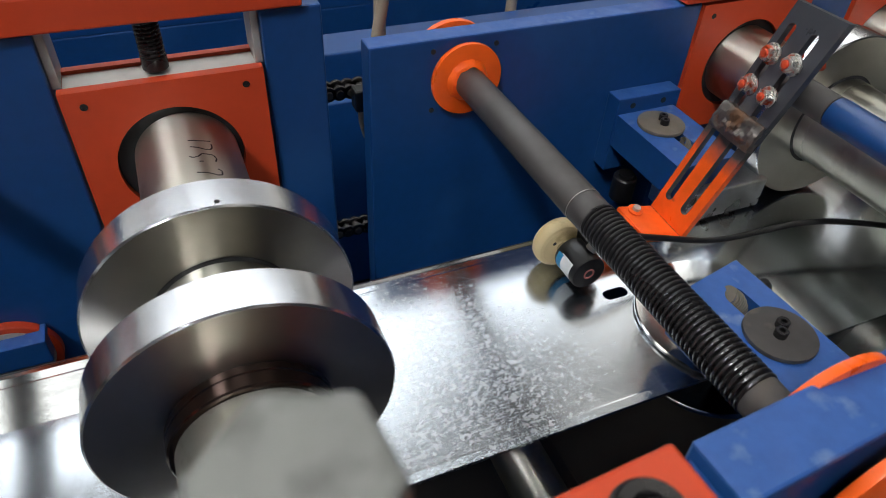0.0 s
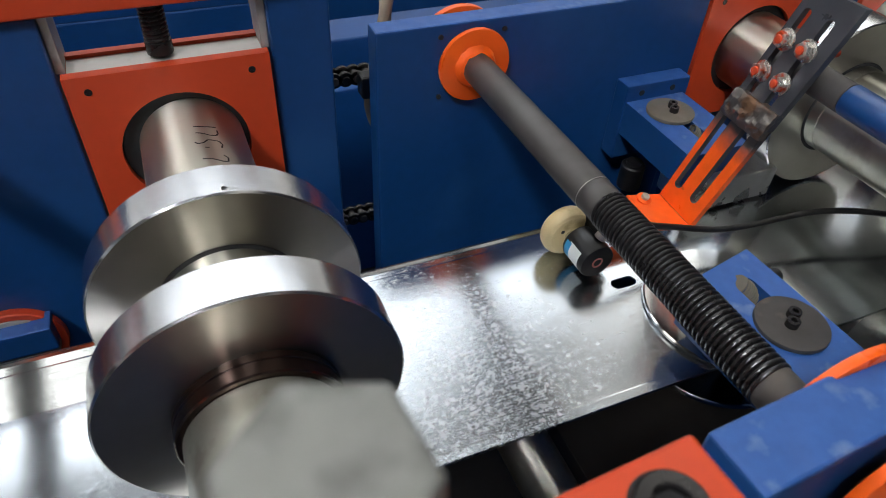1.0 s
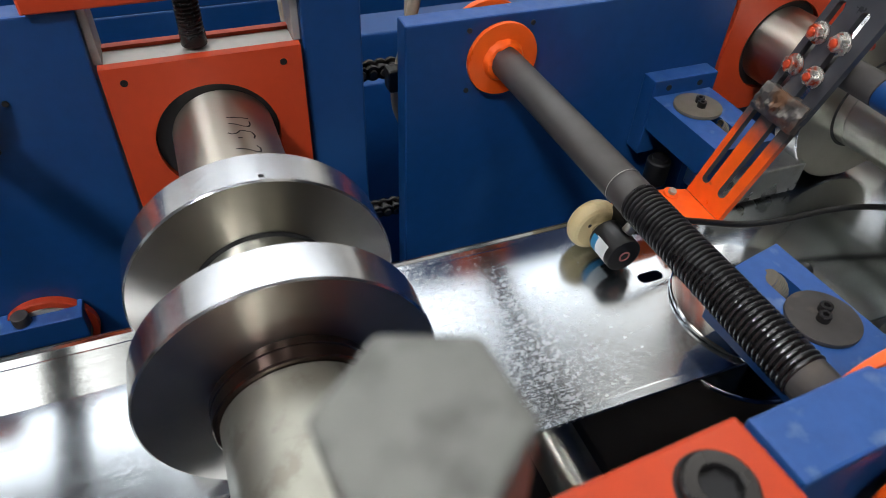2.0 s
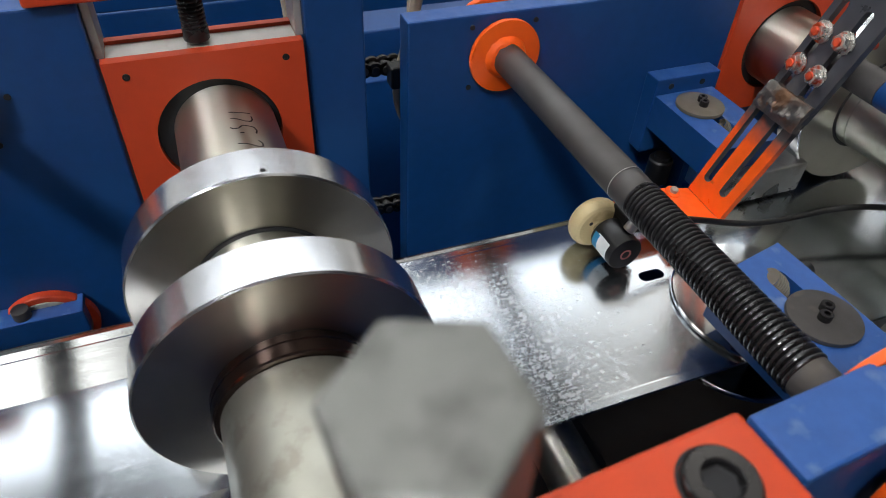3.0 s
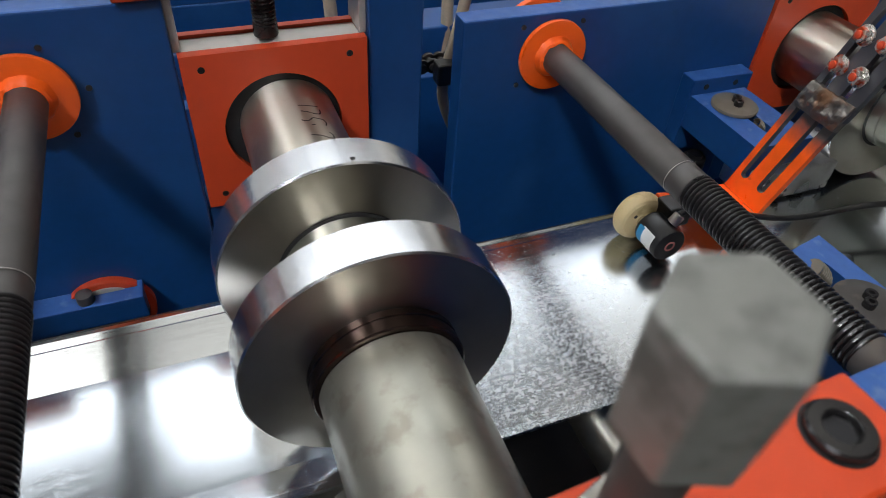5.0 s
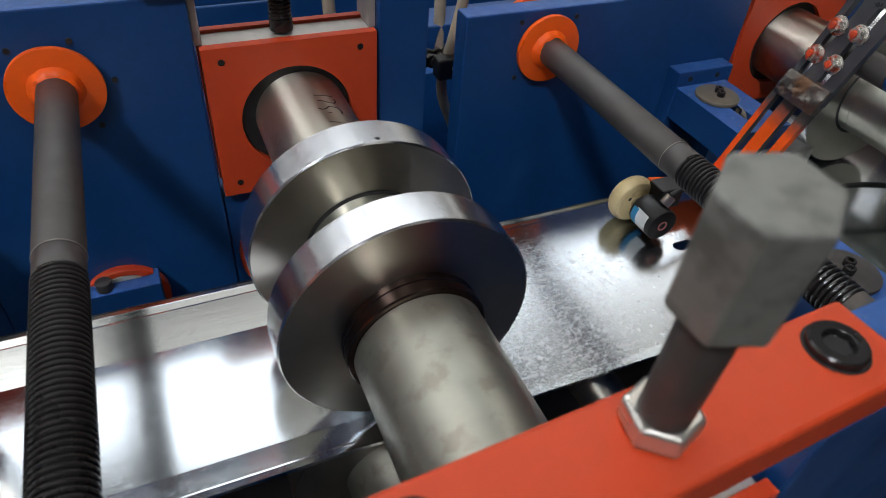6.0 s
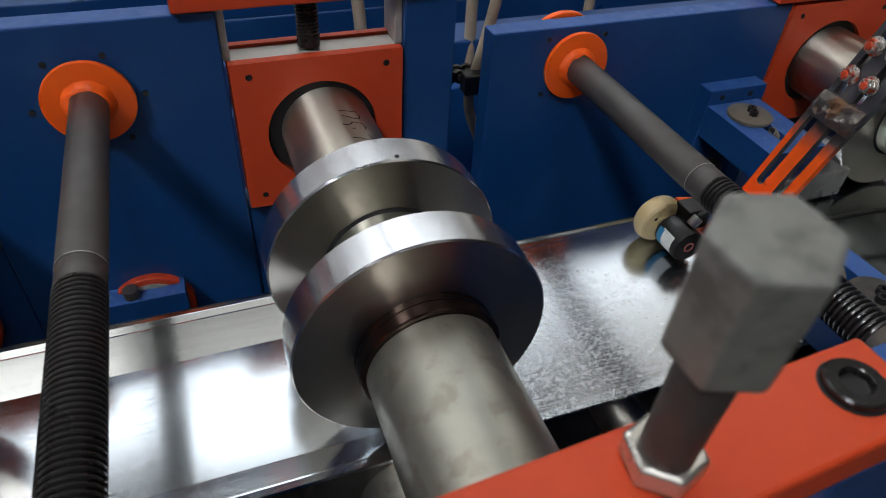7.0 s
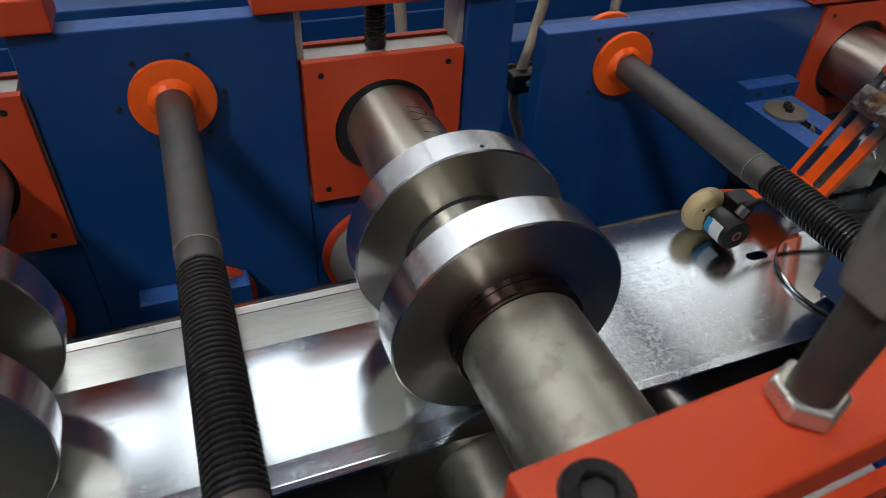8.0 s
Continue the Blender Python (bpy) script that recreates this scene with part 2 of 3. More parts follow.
def lathe(profile, m, segs=64, bm=None, close=False):
    """Turns (radius, height) pairs round z, then moves by m."""
    bm = bm or bmesh.new()
    rings = []
    for r, h in profile:
        if r < 1e-6:
            rings.append([bm.verts.new(m @ Vector((0, 0, h)))])
        else:
            rings.append([bm.verts.new(m @ Vector((r * math.cos(2 * math.pi * k / segs), r * math.sin(2 * math.pi * k / segs), h))) for k in range(segs)])
    pairs = list(zip(rings, rings[1:])) + ([(rings[-1], rings[0])] if close else [])
    for a, b in pairs:
        for k in range(segs):
            n = (k + 1) % segs
            if len(a) == 1 and len(b) == 1:
                continue
            if len(a) == 1:
                bm.faces.new((a[0], b[k], b[n]))
            elif len(b) == 1:
                bm.faces.new((a[k], a[n], b[0]))
            else:
                bm.faces.new((a[k], a[n], b[n], b[k]))
    return bm


def cyl(origin, axis, r, length, bevel=0.001, segs=48, bm=None):
    c = min(bevel, r * 0.4, length * 0.4)
    return lathe([(0, 0), (r - c, 0), (r - c * 0.3, c * 0.3), (r, c), (r, length - c), (r - c * 0.3, length - c * 0.3), (r - c, length), (0, length)], frame_of(origin, axis), segs, bm)


def tube(origin, axis, r0, r1, length, bevel=0.001, segs=64, bm=None):
    c = bevel
    return lathe([(r0, 0), (r1 - c, 0), (r1, c), (r1, length - c), (r1 - c, length), (r0, length)], frame_of(origin, axis), segs, bm, True)


def prism(origin, axis, across, length, bevel=0.001, turn=0.0, bm=None):
    """A hexagonal bar or nut with chamfered corners."""
    m = frame_of(origin, axis) @ pose(0, 0, 0, 0, 0, turn)
    r = across / math.sqrt(3)
    b2 = lathe([(0, 0), (r * 0.93, 0), (r, r * 0.06), (r, length - r * 0.06), (r * 0.93, length), (0, length)], m, 6)
    bmesh.ops.bevel(b2, geom=b2.edges[:], offset=bevel * 0.6, segments=1, affect="EDGES")
    if bm is None:
        return b2
    tmp = bpy.data.meshes.new("tmp")
    b2.to_mesh(tmp)
    b2.free()
    bm.from_mesh(tmp)
    bpy.data.meshes.remove(tmp)
    return bm


def pierced(m, half_u, half_v, loops, depth, bm=None, corner=0.0):
    """A plate from z=0 to z=-depth in m's space; one loop of hole points round the middle."""
    bm = bm or bmesh.new()
    n = len(loops)
    outer = []
    for (x, y) in loops:
        k = max(abs(x) / half_u, abs(y) / half_v)
        outer.append((x / k, y / k))
    for cu, cv in ((1, 1), (1, -1), (-1, 1), (-1, -1)):
        i = min(range(n), key=lambda q: (outer[q][0] - cu * half_u) ** 2 + (outer[q][1] - cv * half_v) ** 2)
        outer[i] = (cu * half_u, cv * half_v)
    v = [[bm.verts.new(m @ Vector((x, y, z))) for x, y in pts] for pts, z in ((outer, -depth), (outer, 0), (loops, 0), (loops, -depth))]
    for a, b in zip(v, v[1:] + v[:1]):
        for k in range(n):
            bm.faces.new((a[k], a[(k + 1) % n], b[(k + 1) % n], b[k]))
    return bm


def circle_points(r, n=64, off=(0, 0)):
    return [(off[0] + r * math.cos(2 * math.pi * k / n), off[1] + r * math.sin(2 * math.pi * k / n)) for k in range(n)]


def obround(length, r, n=16):
    """A slot's outline along x."""
    h = length / 2 - r
    right = [(h + r * math.cos(a), r * math.sin(a)) for a in [-math.pi / 2 + math.pi * k / n for k in range(n + 1)]]
    left = [(-h + r * math.cos(a), r * math.sin(a)) for a in [math.pi / 2 + math.pi * k / n for k in range(n + 1)]]
    return right + left


def thread(origin, axis, r, length, pitch, depth, segs=28):
    """A screw thread: one winding ridge, with capped ends."""
    m = frame_of(origin, axis)
    bm = bmesh.new()
    steps = 4
    turns = int(length / pitch)
    shape = (0.0, 0.9, 1.0, 0.85)
    rows = []
    for i in range(turns * steps + 1):
        ring = []
        for k in range(segs):
            h = min(length, max(0, (i / steps + k / segs) * pitch))
            rr = r - depth + depth * shape[i % steps]
            ring.append(bm.verts.new(m @ Vector((rr * math.cos(2 * math.pi * k / segs), rr * math.sin(2 * math.pi * k / segs), h))))
        rows.append(ring)
    for i, (a, b) in enumerate(zip(rows, rows[1:])):
        for k in range(segs - 1):
            bm.faces.new((a[k], a[k + 1], b[k + 1], b[k]))
    for i in range(len(rows) - steps):
        a, b = rows[i], rows[i + 1]
        c, d = rows[i + steps], rows[i + steps + 1] if i + steps + 1 < len(rows) else None
        if d:
            bm.faces.new((a[segs - 1], c[0], d[0], b[segs - 1]))
    return bm


def wire(name, points, radius, mat, parent=None):
    cu = bpy.data.curves.new(name, "CURVE")
    cu.dimensions, cu.bevel_depth, cu.bevel_resolution, cu.resolution_u = "3D", radius, 4, 10
    sp = cu.splines.new("NURBS")
    sp.points.add(len(points) - 1)
    for p, co in zip(sp.points, points):
        p.co = (*co, 1)
    sp.use_endpoint_u = True
    sp.order_u = 4
    cu.use_fill_caps = True
    ob = new(name, cu)
    cu.materials.append(mat)
    ob.parent = parent
    if parent:
        ob.matrix_parent_inverse = Matrix.Translation(-parent.location)
    return ob


# ---- the hall ----
FLOOR = -0.85
HX0, HX1, HY0, HY1, HZ = -14.0, 16.0, -9.0, 15.0, 6.2
solo("floor", box(HX0, HX1, HY0, HY1, FLOOR - 0.1, FLOOR, 0), CONCRETE, "grey concrete workshop floor", "floor", kind="structure")
solo("wall_north", box(HX0, HX1, HY1, HY1 + 0.2, FLOOR, HZ, 0), WALLPAINT, "grey sheeted hall wall", "wall", kind="structure")
solo("wall_south", box(HX0, HX1, HY0 - 0.2, HY0, FLOOR, HZ, 0), WALLPAINT, "grey sheeted hall wall", "wall", kind="structure")
solo("wall_west", box(HX0 - 0.2, HX0, HY0, HY1, FLOOR, HZ, 0), WALLPAINT, "grey sheeted hall wall", "wall", kind="structure")
solo("wall_east", box(HX1, HX1 + 0.2, HY0, HY1, FLOOR, HZ, 0), WALLPAINT, "grey sheeted hall wall", "wall", kind="structure")
solo("ceiling", box(HX0, HX1, HY0, HY1, HZ, HZ + 0.1, 0), ROOFPAINT, "grey metal hall roof", "ceiling", kind="structure")
FAR_LIGHTS = [(x - 1.4, x + 1.4, 4.85, 6.9) for x in (-11.6, -8.6, 3.4, 6.4)] + [(x - 1.4, x + 1.4, 4.35, 6.9) for x in (-5.6, -2.6)] + [(-1.0, 1.8, 3.75, 6.9)]
NEAR_LIGHTS = [(-3.95, -3.0, -3.85, -2.85)]
OVER_LIGHTS = [(-1.0, 0.3, -3.4, -1.8)]
EAST_LIGHTS = [(x - 1.4, x + 1.4, 4.85, 6.9) for x in (9.4, 12.4)]
MID_LIGHTS = [(-5.6, -3.6, 0.7, 2.7), (-3.2, -1.3, 0.7, 2.7), (3.4, 5.4, 0.7, 2.7)]
for rows, mat in ((FAR_LIGHTS, SKYLIGHT), (NEAR_LIGHTS, SKYLIGHT_CLEAR), (OVER_LIGHTS, SKYLIGHT_NEAR), (MID_LIGHTS, SKYLIGHT_DUSTY), (EAST_LIGHTS, SKYLIGHT_EAST), ([(4.0, 7.8, 3.6, 4.8), (-0.9, 1.2, 0.7, 2.7), (1.6, 4.6, -6.4, -4.4)], SKYLIGHT_DIM)):
    for x0, x1, y0, y1 in rows:
        solo("skylight", box(x0, x1, y0, y1, HZ - 0.03, HZ - 0.004, 0), mat, "bright translucent roof light panel", "skylight", kind="structure")
for y in (-5.0, -1.2, 2.6, 6.4, 10.2):
    solo("window_2", box(HX0 + 0.004, HX0 + 0.04, y - 1.5, y + 1.5, 1.0, 5.4, 0), WINDOW_SIDE, "tall frosted side window glowing with daylight", "window", kind="structure")
for x in (-10.5, -7.0, -3.5, 0.0, 3.5, 7.0, 10.5, 14.0):
    solo("window_1", box(x - 1.5, x + 1.5, HY1 - 0.04, HY1 - 0.004, 3.3, 5.7, 0), WINDOW, "frosted high window glowing with daylight", "window", kind="structure")

# ---- main sizes ----
AXIS_Z = 0.1215
BLOCK = 0.0825
STATIONS = (-0.397, 0.0, 0.645)
NEXT_X = 0.885
PLATE_TOP_A, PLATE_TOP_B = 0.248, 0.203
NEAR_DX = 0.013
NEAR_Y = -0.452


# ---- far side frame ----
def lit_scuffed_top(ob):
    """Upward faces: scuffs, some dust, and light from above put into the colour."""
    ob.data.materials.append(BLUE_TOPLIT)
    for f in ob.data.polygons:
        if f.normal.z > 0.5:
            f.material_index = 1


def slotted_plate(x0, x1, z0, z1, y0, y1):
    return box(x0, x1, y0, y1, z0, z1, 0.002)


far_a = thing("roll_stand", (-0.2, 0.0, -0.3), "deep blue painted steel side frame with orange top bars", "machine frame")
lit_scuffed_top(part("side_plate", slotted_plate(-0.313, -0.0845, -0.34, PLATE_TOP_A, 0.006, 0.032), BLUE, far_a))
lit_scuffed_top(part("column", slotted_plate(0.0845, 0.138, -0.34, PLATE_TOP_A, 0.006, 0.06), BLUE, far_a))
part("column", slotted_plate(-0.56, -0.4815, -0.34, PLATE_TOP_A, 0.006, 0.06), BLUE, far_a)
for x0, x1 in ((-0.12, 0.121), (-0.52, -0.276)):
    part("top_bar", box(x0, x1, 0.0, 0.052, PLATE_TOP_A + 0.002, PLATE_TOP_A + 0.030, 0.002), RED, far_a, "orange-red top bar")
for x0 in (-0.0845, -0.4815):
    part("sill_plate", slotted_plate(x0 + 0.001, x0 + 0.168, -0.34, 0.036, 0.009, 0.05), BLUE, far_a)
part("edge_strip", box(0.0775, 0.0843, 0.012, 0.05, 0.2, PLATE_TOP_A, 0.0008), GREY, far_a, "bare steel slide strip")
part("edge_strip", box(-0.0843, -0.0775, 0.012, 0.05, 0.2, PLATE_TOP_A, 0.0008), GREY, far_a)

far_b = thing("roll_stand", (0.37, 0.0, -0.3), "blue painted steel side frame plate with scuffed top edge", "machine frame")
lit_scuffed_top(part("side_plate", slotted_plate(0.178, 0.562, -0.34, PLATE_TOP_B, 0.003, 0.028), BLUE, far_b))
part("column", slotted_plate(0.7285, 0.80, -0.34, PLATE_TOP_B, 0.003, 0.028), BLUE, far_b)
for x0 in (0.563, 0.8025):
    part("sill_plate", slotted_plate(x0, x0 + 0.1645, -0.34, 0.036, 0.009, 0.05), BLUE, far_b)
part("column", slotted_plate(0.9685, 1.05, -0.34, PLATE_TOP_B, 0.003, 0.028), BLUE, far_b)
part("top_bar", box(0.535, 0.77, -0.002, 0.05, PLATE_TOP_B + 0.002, PLATE_TOP_B + 0.030, 0.002), RED, far_b, "orange-red top bar")


# ---- bearing blocks ----
def bearing_block(x):
    b = thing("bearing_block", (x, 0.02, AXIS_Z), "orange-red bearing block with round shaft opening", "bearing block", "bearing blocks on the side frame")
    m = Matrix.Translation((x, 0, AXIS_Z)) @ pose(0, 0, 0, 90, 0, 0)
    pl = pierced(m, BLOCK - 0.001, BLOCK - 0.003, circle_points(0.0545), 0.010)
    part("front_plate", pl, RED, b)
    bm = pierced(Matrix.Translation((x, 0.0105, AXIS_Z)) @ pose(0, 0, 0, 90, 0, 0), BLOCK - 0.005, BLOCK - 0.004, circle_points(0.0545), 0.026)
    part("body", bm, GREY, b, "bare grey steel body")
    bm = pierced(Matrix.Translation((x, 0.037, AXIS_Z)) @ pose(0, 0, 0, 90, 0, 0), BLOCK - 0.001, BLOCK - 0.001, circle_points(0.0545), 0.008)
    part("back_plate", bm, RED, b)
    part("bearing", tube((x, 0.006, AXIS_Z), (0, 1, 0), 0.0380, 0.0543, 0.03), DARK, b, "black bearing seal")
    for dx in (-0.065, 0.065):
        for dz in (-0.065, 0.066):
            part("cap_screw", tube((x + dx, -0.0006, AXIS_Z + dz), (0, 1, 0), 0.0018, 0.0031, 0.004, 0.0003, 16), BLACK, b, "small black socket screw")
            part("screw_recess", cyl((x + dx, -0.0002, AXIS_Z + dz), (0, 1, 0), 0.0018, 0.003, 0.0001, 12), DARK, b)
    return b


def far_screw(x):
    s = thing("adjusting_screw", (x, 0.024, 0.2), "black threaded adjusting screw above the bearing block", "screw", "adjusting screws")
    part("shank", thread((x, 0.024, 0.203), (0, 0, 1), 0.0105, 0.11, 0.0035, 0.0012), THREAD, s)
    part("foot", cyl((x, 0.024, 0.2025), (0, 0, 1), 0.0109, 0.012, 0.001), THREAD, s)


blocks = [bearing_block(x) for x in STATIONS + (NEXT_X,)]
for x in STATIONS:
    far_screw(x - 0.004)
copy_thing(blocks[1], pose(NEAR_DX, -0.492, AXIS_Z, 0, 0, 183.4))


# ---- rollers ----
def rim(y0, y1, r, hub):
    """A turned disc round the y axis, with a broken edge and a slight step at the bore."""
    return lathe([(hub, 0), (r - 0.0014, 0), (r, 0.0012), (r, y0 - y1 - 0.0012), (r - 0.0014, y0 - y1), (hub, y0 - y1)], frame_of((0, y0, 0), (0, -1, 0)), 128)


def disc_parts(owner, x, z, y0, y1, r, hub=0.0452):
    bm = rim(y0, y1, r, hub)
    bm.transform(Matrix.Translation((x, 0, z)))
    d = part("disc", bm, POLISHED, owner, "polished steel forming disc", True)
    d.data.materials.append(FACED)
    for f in d.data.polygons:
        if abs(f.normal.y) > 0.9:
            f.material_index = 1
    return d


def top_roller(x, discs, near=True):
    r = thing("top_roller", (x, -0.23, AXIS_Z), "polished steel top roller with forming discs on a ground shaft", "roller", "top rollers")
    part("shaft", cyl((x, 0.03, AXIS_Z), (0, -1, 0), 0.0450, 0.345, 0.001, 96), SHAFT, r, "ground steel shaft", True)
    for y0, y1 in discs:
        disc_parts(r, x, AXIS_Z, y0, y1, 0.0926)
    yf, yb = discs[0][1], discs[1][0]
    part("bore_ring", tube((x, yf - 0.0004, AXIS_Z), (0, -1, 0), 0.0478, 0.0512, 0.0006, 0.0001), DARK, r, "dark joint round the hub")
    part("spacer", lathe([(0.0452, 0), (0.0472, 0), (0.0477, 0.0006), (0.0477, 0.012), (0.0466, 0.0126), (0.0466, yf - yb - 0.0004), (0.0452, yf - yb - 0.0004)],
                         frame_of((x, yf - 0.0002, AXIS_Z), (0, -1, 0)), 96, None, True), SHAFT, r, "ground spacer sleeve", True)
    yn = discs[-1][1]
    part("collar", lathe([(0.0452, 0), (0.0495, 0), (0.0505, 0.001), (0.0505, 0.006), (0.0497, 0.0065), (0.0497, 0.0075), (0.0505, 0.008), (0.0505, 0.0155), (0.0495, 0.0165), (0.0452, 0.0165)],
                         frame_of((x, yn - 0.0008, AXIS_Z), (0, -1, 0)), 96, None, True), COLLAR, r, "dark bronzed collar", True)
    part("journal", cyl((x, yn - 0.0175, AXIS_Z), (0, -1, 0), 0.0465, 0.215, 0.0012, 96), SHAFT_DULL, r, "oil-stained steel journal", True)
    return r


ROLL_X = 0.0045
DISCS = ((-0.1715, -0.203), (-0.264, -0.2955))
mid_roller = top_roller(ROLL_X, DISCS)
top_roller(-0.397 + ROLL_X, DISCS)
for x in (0.645, NEXT_X):
    top_roller(x, ((-0.108, -0.140), (-0.327, -0.359)))

a = radians(6)
part("pin_hole", cyl((ROLL_X + 0.0927 * math.sin(a), -0.198, AXIS_Z + 0.0927 * math.cos(a)), (math.sin(a), 0, math.cos(a)), 0.0018, 0.0002, 0.00005, 12), DARK, mid_roller)
# ink writing on the far end of the shaft
def ink(strokes):
    """Pen strokes given as (angle in degrees from the top, y) on the shaft's surface."""
    bm = bmesh.new()
    for line in strokes:
        pts = []
        for (a0, y0), (a1, y1) in zip(line, line[1:]):
            pts += [(a0 + (a1 - a0) * k / 5, y0 + (y1 - y0) * k / 5) for k in range(5)]
        pts.append(line[-1])
        for (a0, y0), (a1, y1) in zip(pts, pts[1:]):
            dx, dy = (a1 - a0) * 0.0008, y1 - y0
            n = math.hypot(dx, dy) or 1
            ox, oy = -dy / n * 0.0007 / 0.0008, dx / n * 0.0007
            quad = []
            for a, y in ((a0 - ox, y0 - oy), (a1 - ox, y1 - oy), (a1 + ox, y1 + oy), (a0 + ox, y0 + oy)):
                t = radians(a)
                quad.append(bm.verts.new((ROLL_X + 0.04515 * math.sin(t), y, AXIS_Z + 0.04515 * math.cos(t))))
            bm.faces.new(quad)
    return bm


strokes = [
    [(2.8, -0.042), (14.1, -0.0429), (25.6, -0.042)],
    [(3.4, -0.0517), (10.4, -0.0534), (17.2, -0.0561), (23.4, -0.0552), (25.6, -0.0517), (25.6, -0.0464)],
    [(0.4, -0.0658), (3.7, -0.0684), (8.6, -0.0675), (13.4, -0.0631), (24.6, -0.064), (27.1, -0.0684), (25.2, -0.0737)],
    [(8.9, -0.0746), (13.1, -0.0746)],
    [(4.0, -0.0904), (14.0, -0.0913), (23.3, -0.0939), (28.3, -0.0922), (29.0, -0.0869), (25.1, -0.0842)],
]
part("writing", ink(strokes), INK, mid_roller, "handwritten black marker number")


# ---- lower rollers ----
def lower_roller(x):
    z = -0.068
    r = thing("bottom_roller", (x, -0.23, z), "steel bottom roller under the sheet", "roller", "bottom rollers")
    part("shaft", cyl((x, 0.02, z), (0, -1, 0), 0.045, 0.52, 0.001, 64), SHAFT_DULL, r, "", True)
    bm = lathe([(0.0452, 0), (0.090, 0), (0.091, 0.001), (0.091, 0.117), (0.090, 0.118), (0.0452, 0.118)], frame_of((x, -0.1735, z), (0, -1, 0)), 96, None, True)
    part("drum", bm, FACED, r, "", True)


for x in STATIONS:
    lower_roller(x)
for x in (0.10, 0.30):
    t2 = thing("cross_member", (x, -0.3, -0.2), "dark oily cross bar under the strip", "bar", "cross bars")
    part("bar", box(x - 0.012, x + 0.012, -0.46, -0.02, -0.215, -0.185, 0.002), OILY, t2)
    part("end_plate", box(x - 0.02, x + 0.02, -0.468, -0.4605, -0.225, -0.175, 0.001), OILY, t2)
idle = thing("idler_shaft", (0.205, -0.23, -0.075), "bare steel cross shaft under the sheet", "shaft")
part("shaft", cyl((0.222, -0.14, -0.075), (0, -1, 0), 0.024, 0.36, 0.001, 48), SHAFT, idle, "", True)


# ---- the sheet ----
def sheet_profile(x):
    """Centre line of the sheet across y, far to near: rolled edge, lip, flange, web, flange, lip, rolled edge."""
    k = min(1, max(0, (0.09 - x) / 0.16))
    k = k * k * (3 - 2 * k)
    a = radians(10.5 * k)
    far, near = -0.1735, -0.2925
    out = []
    for edge, side, fl in ((far, 1, 0.0475 - 0.0095 * k), (near, -1, 0.021)):
        pts = [(edge, WEB_Z)]
        for length, lean in ((fl, a), (0.0012, a - radians(7)), (0.0075, a + radians(2)), (0.0028, a + radians(45)), (0.0018, a + radians(85))):
            y, z = pts[-1]
            pts.append((y + side * length * math.cos(lean), z + length * math.sin(lean)))
        out.append(pts)
    return list(reversed(out[0])) + out[1]


def steel_sheet():
    bm = bmesh.new()
    sx, sy, hu, hv = 0.350, -0.208, 0.03, 0.022
    xs = sorted([-1.4, -0.9, -0.5, sx - hu, sx + hu, 0.6, 1.0, 2.0] + [-0.1 + 0.02 * k for k in range(11)])
    for level, flip in ((0.0, 1), (-0.0018, -1)):
        grid = []
        for x in xs:
            p = sheet_profile(x)
            ys = p[:6] + [(sy + hv, WEB_Z), (sy - hv, WEB_Z)] + p[6:]
            grid.append([bm.verts.new((x, y, z + level)) for y, z in ys])
        for i, (a, b) in enumerate(zip(grid, grid[1:])):
            for k in range(len(a) - 1):
                if k == 6 and abs(xs[i] - (sx - hu)) < 1e-6:
                    continue
                bm.faces.new((a[k], a[k + 1], b[k + 1], b[k]))
        if level == 0.0:
            top = grid
        else:
            for a, b in ((top, grid),):
                for i in range(len(xs) - 1):
                    for k in (0, -1):
                        bm.faces.new((a[i][k], a[i + 1][k], b[i + 1][k], b[i][k]))
    pierced(Matrix.Translation((sx, sy, WEB_Z)), hu, hv, obround(0.026, 0.0062), 0.0018, bm)
    return bm


sheet = solo("steel_sheet", steel_sheet(), GALV, "shiny galvanised steel strip with bent edges and a punched slot", "steel sheet")


